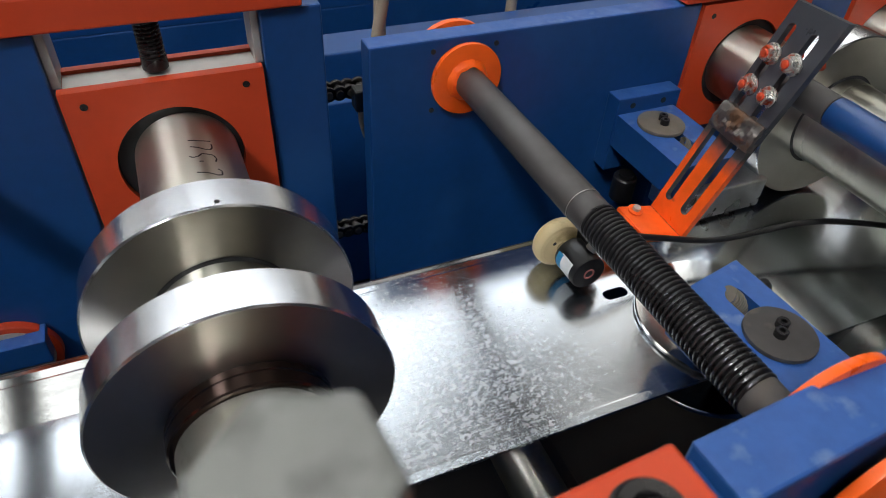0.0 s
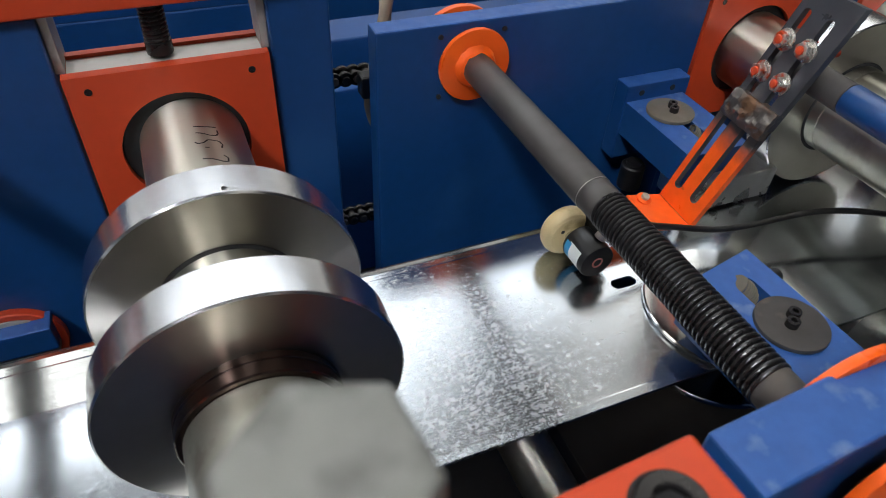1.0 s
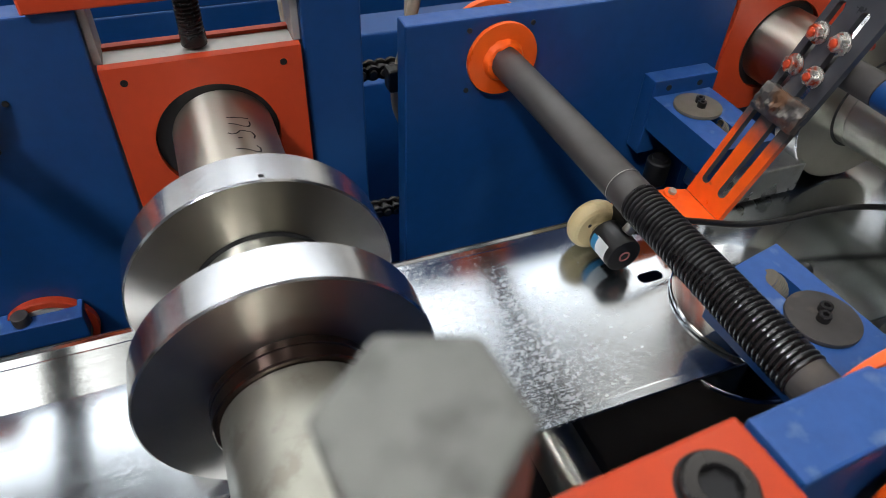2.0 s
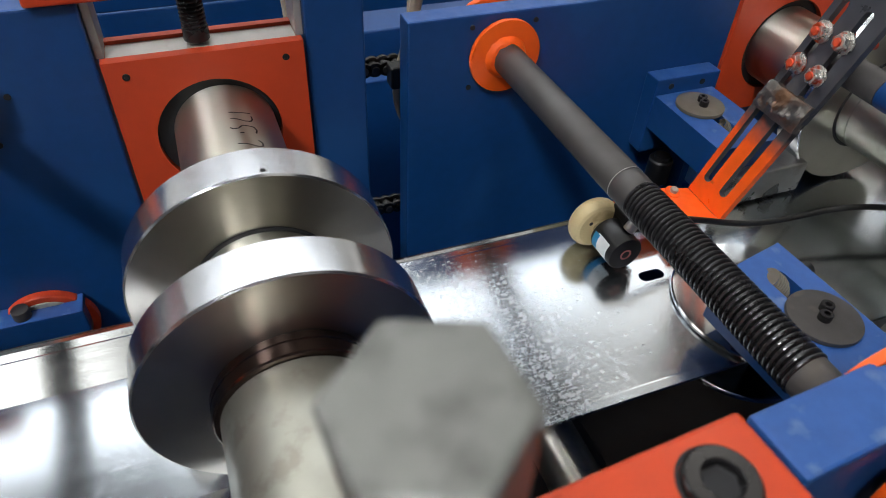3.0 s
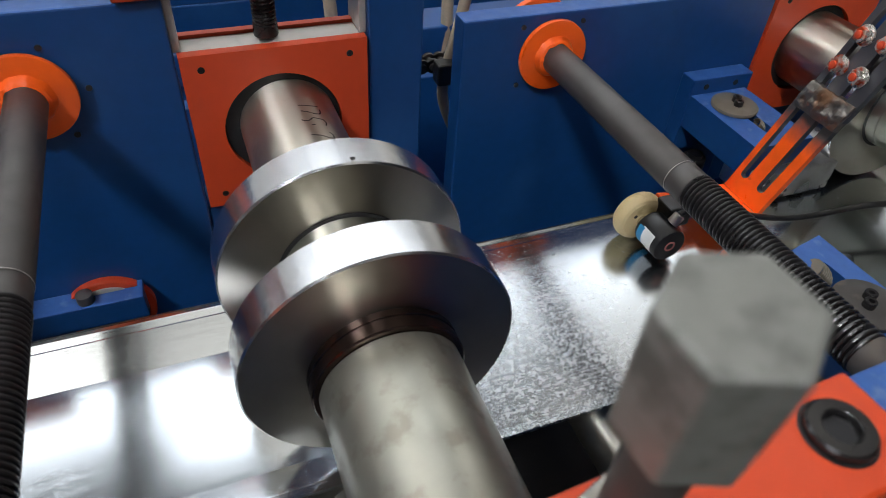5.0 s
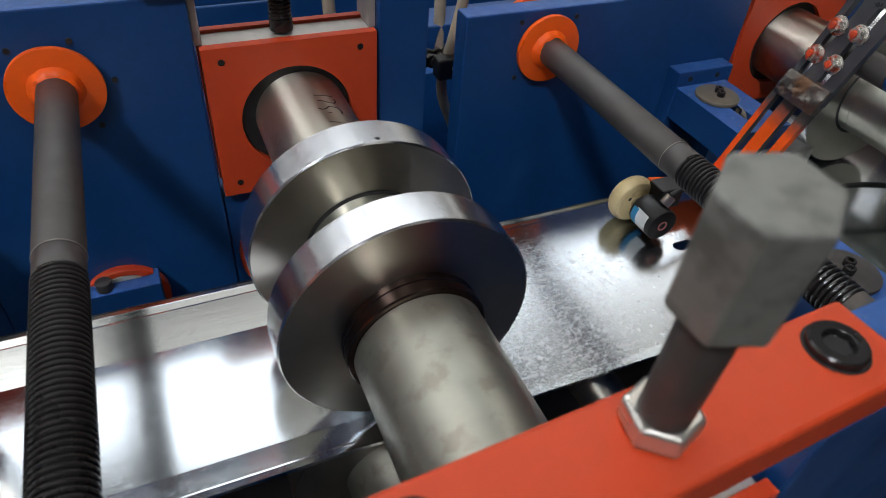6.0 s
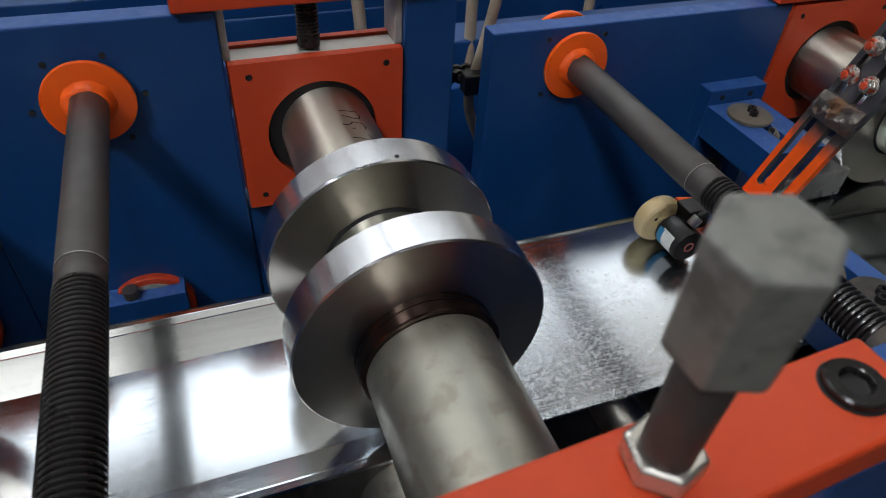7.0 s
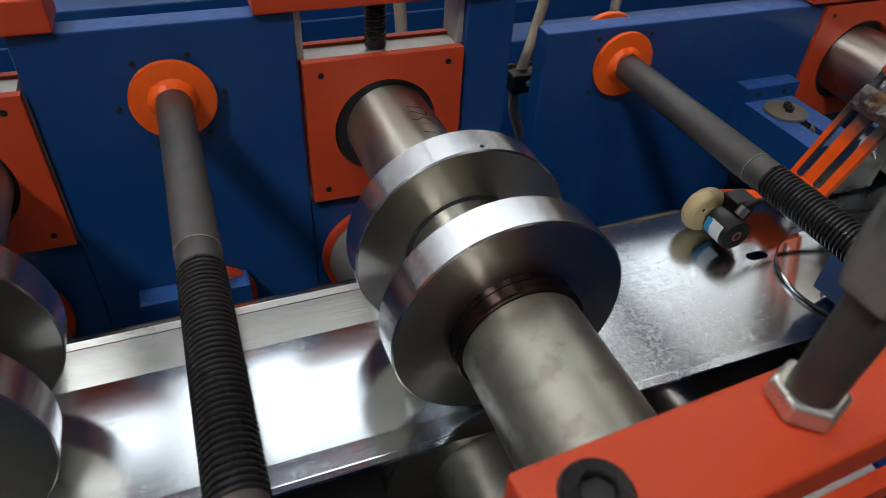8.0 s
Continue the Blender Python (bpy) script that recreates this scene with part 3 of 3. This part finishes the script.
# ---- tie rods ----
def tie_rod(x, z, front=True):
    r = thing("tie_rod", (x, -0.23, z), "black threaded tie rod with orange welded flange", "tie rod", "tie rods across the frame")
    part("bar", cyl((x, 0.03, z), (0, -1, 0), 0.0155, 0.253, 0.001, 48), BLACKENED, r, "", True)
    part("neck", cyl((x, -0.2225, z), (0, -1, 0), 0.0151, 0.02, 0.0006, 48), BLACKENED, r, "", True)
    part("threaded_bar", thread((x, -0.24, z), (0, -1, 0), 0.0158, 0.175, 0.0041, 0.0025), THREAD, r, "oiled black thread", True)
    part("end_sleeve", cyl((x, -0.41, z), (0, -1, 0), 0.0145, 0.1, 0.001, 32), BLACKENED, r, "", True)
    part("worn_ring", tube((x, -0.2218, z), (0, -1, 0), 0.0150, 0.01565, 0.0005, 0.0001), GREY, r, "bright worn ring")
    part("flange", cyl((x, 0.0015, z), (0, -1, 0), 0.0375, 0.006, 0.001, 64), ORANGE, r, "bright orange round flange", True)
    bead = lathe([(0.0156, -0.001), (0.0222, -0.001), (0.0202, 0.003), (0.0182, 0.006), (0.0156, 0.0075)], frame_of((x, -0.0045, z), (0, -1, 0)), 48)
    for v in bead.verts:
        v.co += Vector((0, 0, 0)) + 0.0012 * noise.noise_vector(v.co * 180)
    part("weld_bead", bead, ORANGE, r, "", True)
    part("back_flange", cyl((x, 0.034, z), (0, 1, 0), 0.045, 0.008, 0.001, 64), ORANGE, r, "", True)
    for y in (NEAR_Y + 0.0085, NEAR_Y - 0.036):
        part("washer", cyl((x, y, 0.184), (0, -1, 0), 0.045, 0.006, 0.001, 64), ORANGE, r, "orange round washer plate", True)
    return r


tie_rod(-0.199, 0.182)
tie_rod(0.2775, 0.160)
for x, z, y, turns in ((-0.2, 0.178, 0.0045, (4, 64, 124, 184, 244, 304)), (0.276, 0.160, 0.0015, (43, 137, 223, 317))):
    for a in turns:
        hx, hz = x + 0.046 * math.cos(radians(a)), z + 0.046 * math.sin(radians(a))
        solo("plate_hole", cyl((hx, y, hz), (0, 1, 0), 0.0026, 0.003, 0.0003, 16), DARK, "small dark threaded hole in the blue plate", "hole", (hx, 0.004, hz), "holes round the flange")

# ---- near side frame ----
def set_askew(bm):
    """The near stand stands a little out of square to the far one."""
    p = Matrix.Translation((0.148, -0.466, 0))
    bm.transform(p @ pose(0, 0, 0, 0, 0, 3.4) @ p.inverted())
    return bm


near_a = thing("roll_stand", (NEAR_DX, -0.49, -0.3), "blue painted near side frame with a thick orange top bar", "machine frame")
XA, XB = NEAR_DX - 0.118, NEAR_DX + 0.127
part("top_bar", set_askew(box(XA, XB, -0.5100, -0.4665, 0.246, 0.268, 0.0022)), RED, near_a, "thick orange-red top bar")
for x0, x1 in ((NEAR_DX - 0.138, NEAR_DX - 0.0845), (NEAR_DX + 0.0845, NEAR_DX + 0.138)):
    part("column", set_askew(box(x0, x1, -0.509, -0.467, -0.34, 0.2445, 0.002)), BLUE, near_a)
for dx in (-0.093, 0.101):
    c = part("cap_screw", set_askew(lathe([(0.0, 0.0088), (0.0066, 0.0088), (0.0070, 0.0118), (0.0074, 0.0122), (0.0118, 0.0122), (0.0128, 0.0112), (0.0128, 0.0), (0, 0)], frame_of((NEAR_DX + dx, -0.4865, 0.2600), (0, 0, 1)), 48)), THREAD, near_a, "black socket head screw", True)
    part("socket", set_askew(prism((NEAR_DX + dx, -0.4865, 0.26885), (0, 0, 1), 0.0112, 0.0003, 0.00005)), DARK, c)
    part("counterbore", set_askew(tube((NEAR_DX + dx, -0.4865, 0.2675), (0, 0, 1), 0.0129, 0.0142, 0.0009, 0.0002)), DARK, c)

near_b = thing("roll_stand", (0.37, -0.47, -0.3), "blue painted near side frame plate with worn top edge", "machine frame")
lit_scuffed_top(part("side_plate", set_askew(box(0.179, 0.9, NEAR_Y - 0.034, NEAR_Y, -0.34, 0.222, 0.002)), BLUE, near_b))
part("end_cleat", set_askew(box(0.1705, 0.1785, NEAR_Y - 0.030, NEAR_Y - 0.004, -0.2, 0.214, 0.001)), BLUE, near_b)
near_c = thing("roll_stand", (-0.3, -0.47, -0.3), "blue painted near side frame plate", "machine frame")
part("side_plate", box(-0.9, -0.145, NEAR_Y - 0.044, NEAR_Y - 0.01, -0.34, 0.10, 0.002), BLUE, near_c)
part("base_flange", box(-0.9, -0.145, NEAR_Y - 0.09, NEAR_Y - 0.0445, -0.34, -0.31, 0.002), BLUE, near_c)

big = thing("jack_bolt", (0.0195, -0.4930, 0.268), "long grey hex-headed jack bolt with lock nut on the orange bar", "bolt")
FOOT, HEAD = Vector((0.0195, -0.4930, 0.2685)), Vector((0.0074, -0.5044, 0.3859))
LEAN = (HEAD - FOOT).normalized()
head = prism(HEAD - LEAN * 0.0455, LEAN, 0.0289, 0.0455, 0.0012, 24)
part("hex_head", head, HEXGREY, big, "dull grey hexagonal head")
part("shank", cyl(FOOT - LEAN * 0.004, LEAN, 0.0096, 0.080, 0.0008, 40), WASHER, big, "dark steel shank", True)
part("lock_nut", prism(FOOT + Vector((0, 0, 0.0004)), (0, 0, 1), 0.0262, 0.0108, 0.0014, 20), ZINC, big, "zinc plated lock nut")


# ---- guide arms ----
def small_screw(owner, x, y, z):
    part("cap_screw", lathe([(0, 0.003), (0.0024, 0.003), (0.0024, 0.006), (0.0046, 0.006), (0.005, 0.0055), (0.005, 0.0), (0, 0)], frame_of((x, y, z), (0, 0, 1)), 24), THREAD, owner, "", True)


arm1 = thing("guide_bracket", (0.5, 0.0, 0.08), "blue guide roller arm bolted to the side plate", "bracket", "guide arms")
lit_scuffed_top(part("riser", box(0.46, 0.545, -0.020, 0.0025, 0.02, 0.114, 0.0015), BLUE, arm1))
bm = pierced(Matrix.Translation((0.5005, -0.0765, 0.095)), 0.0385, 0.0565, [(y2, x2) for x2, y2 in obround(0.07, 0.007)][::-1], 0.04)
lit_scuffed_top(part("arm", bm, BLUE, arm1))
part("washer", cyl((0.495, -0.055, 0.0953), (0, 0, 1), 0.026, 0.004, 0.0006, 48), WASHER_TAN, arm1, "dusty round washer", True)
small_screw(arm1, 0.496, -0.059, 0.0993)
small_screw(arm1, 0.5005, -0.050, 0.0993)
for dx in (-0.02, 0.022):
    part("cap_screw", cyl((0.5 + dx, -0.0198, 0.104), (0, -1, 0), 0.0035, 0.001, 0.0003, 16), DARK, arm1)
part("slot_screw", thread((0.4985, -0.088, 0.0935), (0.75, -0.25, -0.6), 0.0066, 0.026, 0.0026, 0.001), WASHER_TAN, arm1)

part("guide_roller", lathe([(0, 0), (0.0125, 0), (0.014, 0.002), (0.014, 0.03), (0.0125, 0.032), (0.009, 0.032), (0.009, 0.036), (0, 0.036)], frame_of((0.474, -0.045, -0.006), (0, 0, 1)), 40), BLACK, arm1, "black guide roller under the arm", True)
arm2 = thing("guide_bracket", (0.37, -0.36, 0.08), "blue guide roller arm under the threaded rod", "bracket", "guide arms")
m2 = pose(0.372, -0.338, 0.1, 0, 0, 12)
# the arm's own axes: its end is cut a little askew to its length; the origin is the far inner corner
ax, ay, tip = m2.to_3x3() @ Vector((1, 0, 0)), pose(0, 0, 0, 0, 0, 3).to_3x3() @ Vector((0, 1, 0)), m2 @ Vector((0.0557, 0.060, 0))
AM = Matrix.Translation(tip) @ Matrix((ax, ay, Vector((0, 0, 1)))).transposed().to_4x4()
bm = pierced(AM @ Matrix.Translation((-0.033, -0.040, 0)), 0.033, 0.040, [(y2, x2) for x2, y2 in obround(0.042, 0.0095)][::-1], 0.05)
box(-0.0715, -0.066, -0.08, 0.0, -0.05, 0.0, 0, bm, AM)
box(-0.0715, 0.0, -0.175, -0.08, -0.05, 0.0, 0, bm, AM)
bmesh.ops.remove_doubles(bm, verts=bm.verts, dist=0.0002)
lit_scuffed_top(part("arm", bm, BLUE, arm2))
wx, wy, _ = AM @ Vector((-0.034, -0.074, 0))
part("washer", cyl((wx, wy, 0.1003), (0, 0, 1), 0.0275, 0.004, 0.0006, 64), WASHER, arm2, "dark dusty round washer", True)
small_screw(arm2, wx - 0.003, wy - 0.002, 0.1043)
small_screw(arm2, wx + 0.005, wy + 0.005, 0.1043)
sx, sy, _ = AM @ Vector((-0.033, -0.0305, 0))
part("slot_screw", thread((sx - 0.004, sy + 0.007, 0.098), (0.72, -0.25, -0.6), 0.0088, 0.030, 0.0028, 0.001), WASHER_TAN, arm2)
part("screw_end", cyl((sx - 0.004, sy + 0.007, 0.098), (-0.72, 0.25, 0.6), 0.0086, 0.001, 0.0004, 24), WASHER_TAN, arm2)
part("stop_pin", cyl(AM @ Vector((-0.004, -0.028, -0.012)), ax, 0.0065, 0.018, 0.001, 24), BLACK, arm2, "black pin end", True)

side = thing("side_roller", (0.413, -0.268, 0.03), "polished horizontal side guide roller beside the sheet", "roller")
part("disc", lathe([(0, 0), (0.0755, 0), (0.0765, 0.001), (0.0765, 0.0035), (0.0752, 0.0045), (0.02, 0.0045), (0.02, 0.04), (0, 0.04)], frame_of((0.421, -0.270, 0.0268), (0, 0, 1)), 128), MIRROR, side, "", True)

part("lower_flange", lathe([(0.02, 0), (0.0755, 0), (0.0765, 0.001), (0.0765, 0.005), (0.0755, 0.006), (0.02, 0.006)], frame_of((0.421, -0.270, -0.022), (0, 0, 1)), 96, None, True), MIRROR, side, "", True)
part("spindle", cyl((0.421, -0.270, -0.08), (0, 0, 1), 0.0198, 0.106, 0.001, 40), SHAFT_DULL, side, "", True)

guide = thing("guide_shoe", (0.52, -0.12, 0.05), "polished steel guide shoe beside the strip", "guide block")
part("shoe", box(0.468, 0.578, -0.148, -0.094, 0.030, 0.066, 0.002), MILLED, guide)
part("stem", cyl((0.5, -0.11, 0.055), (0, 0, 1), 0.012, 0.03, 0.001), BLACKENED, guide)

# ---- encoder with its bracket ----
EX, EZ = 0.317, 0.0525
enc = thing("measuring_encoder", (EX, -0.18, EZ), "black rotary encoder with cream measuring wheel running on the strip", "encoder")
wheel = part("wheel", lathe([(0, 0), (0.0205, 0), (0.0236, 0.0015), (0.0255, 0.0045), (0.0262, 0.0090), (0.0254, 0.0135), (0.0234, 0.0165), (0.0205, 0.0178), (0, 0.0178)], frame_of((EX, -0.139, EZ), (0, -1, 0)), 64), CREAM, enc, "cream rubber measuring wheel", True)
part("wheel_hole", cyl((EX - 0.0095, -0.1562, EZ + 0.0065), (0, -1, 0), 0.002, 0.0008, 0.0001, 16), DARK, wheel)
part("axle", cyl((EX, -0.156, EZ), (0, -1, 0), 0.006, 0.012, 0.0005, 24), ZINC, enc, "", True)
body = part("body", cyl((EX + 0.006, -0.162, EZ - 0.003), (0, -1, 0), 0.0176, 0.034, 0.002, 48), BLACK, enc, "black round housing", True)
def wrap(r, h0, h1, a0, a1):
    """A label wrapped part of the way round the housing."""
    bm = bmesh.new()
    ring = [[bm.verts.new((EX + 0.006 + r * math.sin(radians(a)), -0.162 - h, EZ - 0.003 + r * math.cos(radians(a)))) for h in (h0, h1)] for a in range(a0, a1 + 1, 8)]
    for p, q in zip(ring, ring[1:]):
        bm.faces.new((p[0], p[1], q[1], q[0]))
    return bm


part("rating_label", wrap(0.01770, 0.009, 0.027, 200, 304), LABEL_WHITE, body, "white printed label", True)
part("label_band", wrap(0.01780, 0.004, 0.0115, 180, 300), LABEL_BLUE, body, "blue label band", True)
part("end_cap", tube((EX + 0.006, -0.1960, EZ - 0.003), (0, -1, 0), 0.0040, 0.0058, 0.0006, 0.0002, 24), MARK, body, "round grey type mark")
part("connector", cyl((EX + 0.012, -0.183, EZ + 0.014), (0.6, 0, 0.8), 0.0056, 0.011, 0.0008, 20), ZINC, enc, "", True)
wire("encoder_cable", [(EX + 0.018, -0.183, EZ + 0.024), (EX + 0.033, -0.184, EZ + 0.034), (0.37, -0.185, 0.072), (0.41, -0.19, 0.064), (0.45, -0.205, 0.058), (0.50, -0.212, 0.06),
                       (0.56, -0.214, 0.062), (0.62, -0.232, 0.06), (0.70, -0.27, 0.05), (0.9, -0.33, 0.04)], 0.0032, BLACK)
tagged(bpy.data.objects["encoder_cable"], "thin black encoder cable lying over the strip", "cable")

# bracket: two slotted bars in one leaning plane
LEAN_IN = radians(6.5)
U0 = Vector((0.0999, -0.3296, 0.9388))
W0 = Vector((-0.1478, -0.9380, -0.3136))
U = U0 * math.cos(LEAN_IN) - W0 * math.sin(LEAN_IN)
W = W0 * math.cos(LEAN_IN) + U0 * math.sin(LEAN_IN)
NRM = -U.cross(W)
P0 = Vector((0.455, -0.199, 0.233))
BM = Matrix.Translation(P0) @ Matrix((W + 0.26 * U, U, NRM)).transposed().to_4x4()
br = thing("sensor_bracket", P0, "slotted steel bracket, dark above, worn orange below", "bracket")


def slotted_bar(w0, w1, u0, u1, slots, depth, lift):
    """A flat bar with lengthwise slots, each slot in its own strip."""
    bm = bmesh.new()
    mids = [(a + b) / 2 for a, b in zip([s[0] for s in slots], [s[0] for s in slots][1:])]
    cuts = [w0] + mids + [w1]
    for (a, b), (wc, s0, s1, r) in zip(zip(cuts, cuts[1:]), slots):
        cu, cv = wc, (u0 + u1) / 2
        pts = [(y2, x2 + (s0 + s1) / 2 - cv) for x2, y2 in obround(s1 - s0, r)][::-1]
        half = min(wc - a, b - wc)
        pierced(BM @ Matrix.Translation((wc, cv, lift)), half, (u1 - u0) / 2, pts, depth, bm)
        for p, q in ((a, wc - half), (wc + half, b)):
            if q - p > 1e-5:
                box(p, q, u0, u1, lift - depth, lift, 0, bm, BM)
    return bm


part("upper_bar", slotted_bar(-0.0215, 0.0305, -0.058, 0.0585, [(-0.0108, -0.052, 0.042, 0.0040), (0.0132, -0.052, 0.042, 0.0040)], 0.006, 0.0), PLATE, br, "dark mill-scale slotted bar")
part("lower_bar", slotted_bar(-0.0300, 0.0250, -0.187, -0.050, [(-0.0175, -0.166, -0.064, 0.0052), (0.0088, -0.166, -0.064, 0.0052)], 0.006, -0.0065), BURNT, br, "worn orange slotted bar, burnt bare near the weld")
low_bar = bpy.data.objects["lower_bar"]
low_bar.data.materials.append(PLATE)
for f in low_bar.data.polygons:
    q = BM.inverted() @ (f.center + P0)
    if abs(f.normal.dot(NRM)) < 0.3 and -0.029 < q.x < 0.024 and -0.185 < q.y < -0.055:
        f.material_index = 1
bead = box(-0.0215, 0.0305, -0.068, -0.040, -0.004, 0.003, 0)
bmesh.ops.subdivide_edges(bead, edges=bead.edges[:], cuts=26, use_grid_fill=True)
for v in bead.verts:
    across, along = v.co.x, v.co.y + 0.054
    if v.co.z > 0.0:
        swell = max(0.0, 1 - (along / 0.014) ** 2)
        ripple = abs(math.sin((across + 0.35 * along * along / 0.014) * 620))
        v.co.z += swell * (0.0022 + 0.0010 * ripple + 0.0022 * noise.noise(v.co * 160))
    v.co += noise.noise_vector(v.co * 420) * 0.0006 + noise.noise_vector(v.co * 90) * 0.0013
bead.transform(BM)
part("weld_bead", bead, RUST, br, "lumpy weld bead", True)
part("foot", box(-0.0300, 0.0250, -0.193, -0.187, -0.0065, 0.034, 0.001, None, BM), ORANGE_WORN, br, "orange foot plate")
part("foot_arm", box(-0.0140, 0.0060, -0.193, -0.187, 0.0342, 0.090, 0.001, None, BM), ORANGE_WORN, br, "orange arm carrying the encoder")
mount = box(0.331, 0.358, -0.176, -0.152, 0.052, 0.076, 0.002)
part("mount", mount, BLACK, br, "black encoder mount")
part("foot_boss", cyl(BM @ Vector((-0.020, -0.1868, 0.020)), U, 0.008, 0.003, 0.0006, 24), ORANGE_WORN, br)
part("foot_screw", cyl(BM @ Vector((-0.020, -0.1838, 0.020)), U, 0.0042, 0.004, 0.0008, 20), GREY, br)
for wc, uc in ((-0.0104, 0.0138), (0.0130, 0.0146), (-0.0109, -0.0173), (0.0127, -0.0175)):
    o = BM @ Vector((wc, uc, 0.0))
    nut = part("hex_nut", prism(o + NRM * 0.0022, NRM, 0.0118, 0.0065, 0.0005, random.uniform(0, 60)), ZINC_SPRAYED, br, "zinc nut with orange overspray")
    part("washer", cyl(o + NRM * 0.0003, NRM, 0.0090, 0.0018, 0.0003, 32), ZINC_SPRAYED, nut, "", True)
    part("stud", cyl(o - NRM * 0.03, NRM, 0.0036, 0.0405, 0.0012, 20), RED, nut, "red-tipped stud", True)

rod3 = thing("bracket_rod", (0.49, -0.35, 0.217), "dark round rod with blue overspray holding the bracket", "rod")
part("bar", cyl((0.484, -0.165, 0.217), (0, -1, 0), 0.0128, 0.08, 0.001, 48), BLACKENED, rod3, "", True)
part("painted_end", cyl((0.484, -0.2455, 0.217), (0, -1, 0), 0.0130, 0.24, 0.001, 48), BLUE, rod3, "blue painted end", True)


# ---- low parts on the far plate ----
def low_bearing(x, z, r):
    b = thing("lower_bearing", (x, 0.0, z), "round orange-rimmed lower bearing cover on the blue plate", "bearing", "lower bearings")
    part("rim", tube((x, 0.006, z), (0, -1, 0), r - 0.007, r, 0.010, 0.001), RED, b, "", True)
    part("cover", cyl((x, 0.004, z), (0, -1, 0), r - 0.0075, 0.009, 0.001, 48), GREY, b, "", True)


low_bearing(-0.199, -0.067, 0.043)
low_bearing(-0.012, -0.045, 0.066)
low_bearing(-0.409, -0.045, 0.066)
foot = thing("angle_bar", (-0.215, -0.02, -0.04), "blue angle bar with a black cap screw under the tie rod", "bracket")
lit_scuffed_top(part("bar", box(-0.277, -0.163, -0.021, 0.0055, -0.066, -0.037, 0.0015), BLUE, foot))
part("cap_screw", cyl((-0.216, -0.011, -0.0375), (0, 0, 1), 0.008, 0.011, 0.001, 32), BLACKENED, foot, "", True)


# ---- drive chains in the gap ----
def chain(y, z, x0, x1):
    c = part("drive_chain", cyl((x0, y - 0.02, z), (0, 1, 0), 0.004, 0.04, 0.0005, 12), BLACKENED, far_a, "black oily roller chain")
    n = int((x1 - x0) / 0.0127)
    for k in range(n):
        x = x0 + k * 0.0127
        o = 0.0085 if k % 2 else 0.0062
        bm = bmesh.new()
        for s in (-1, 1):
            for e in (x, x + 0.0127):
                cyl((e, y + s * o - 0.001, z), (0, 1, 0), 0.0085, 0.002, 0.0003, 16, bm)
            box(x, x + 0.0127, y + s * o - 0.001, y + s * o + 0.001, z - 0.005, z + 0.005, 0, bm)
        cyl((x, y - 0.012, z), (0, 1, 0), 0.0045, 0.024, 0.0005, 16, bm)
        part("link", bm, THREAD if k % 2 else BLACKENED, c)


chain(0.11, 0.108, 0.06, 0.30)
chain(0.11, -0.090, 0.06, 0.30)

# ---- behind the machine ----
back = thing("rear_frame", (0.2, 0.5, -0.4), "blue painted rear machine frame with beams and pipes", "machine frame")
part("rear_plate", box(-1.2, 1.8, 0.26, 0.285, -0.5, 0.005, 0.002), BLUE, back)
part("cabinet", box(-1.2, 1.8, 0.8, 1.3, FLOOR, -0.08, 0.004), BLUE, back)
part("rail", box(-1.2, 1.8, 0.33, 0.40, 0.0, 0.045, 0.003), BLUE, back)
part("rail", box(-1.2, 1.8, 0.55, 0.62, 0.02, 0.07, 0.003), BLUE, back)
for x in (-0.75, -0.1, 0.3, 0.95, 1.5):
    part("post", box(x, x + 0.06, 0.34, 0.40, -0.6, 0.0, 0.002), BLUE, back)
for i, pts in enumerate(([(0.32, 0.36, 0.3), (0.30, 0.36, 0.12), (0.30, 0.33, 0.0), (0.29, 0.30, -0.2)], [(0.58, 0.42, 0.3), (0.55, 0.42, 0.1), (0.55, 0.40, -0.1)],
                         [(0.10, 0.34, 0.25), (0.13, 0.33, 0.14), (0.12, 0.30, -0.05)])):
    h = wire("hose", pts, 0.009, HOSE)
    tagged(h, "grey-brown hydraulic hose behind the frame", "hose", "hoses")
c = wire("drop_cable", [(0.235, 0.1, 0.26), (0.224, 0.1, 0.199), (0.211, 0.1, 0.13), (0.2, 0.1, 0.1), (0.198, 0.1, 0.055), (0.222, 0.1, 0.017), (0.25, 0.1, -0.08)], 0.0065, HOSE)
tagged(c, "grey-brown cable hanging behind the side frame", "cable")
clamp = thing("cable_clamp", (0.203, 0.09, 0.105), "black cable clamp with a bright screw", "clamp")
part("body", box(0.186, 0.222, 0.080, 0.1, 0.092, 0.118, 0.003), BLACK, clamp)
part("screw", cyl((0.207, 0.08, 0.107), (0, -1, 0), 0.004, 0.003, 0.0005, 16), ZINC, clamp, "", True)
base = thing("machine_base", (0, -0.23, FLOOR), "dark steel machine bed under the rollers", "machine bed")
part("bed_plate", box(-1.5, 2.0, -0.75, 0.32, -0.36, -0.34, 0.002), OILY, base)
for x in (-1.3, 0.2, 1.7):
    part("leg", box(x - 0.06, x + 0.06, -0.7, 0.25, FLOOR, -0.36, 0.003), BLUE, base)


def motions():
    pass


motions()
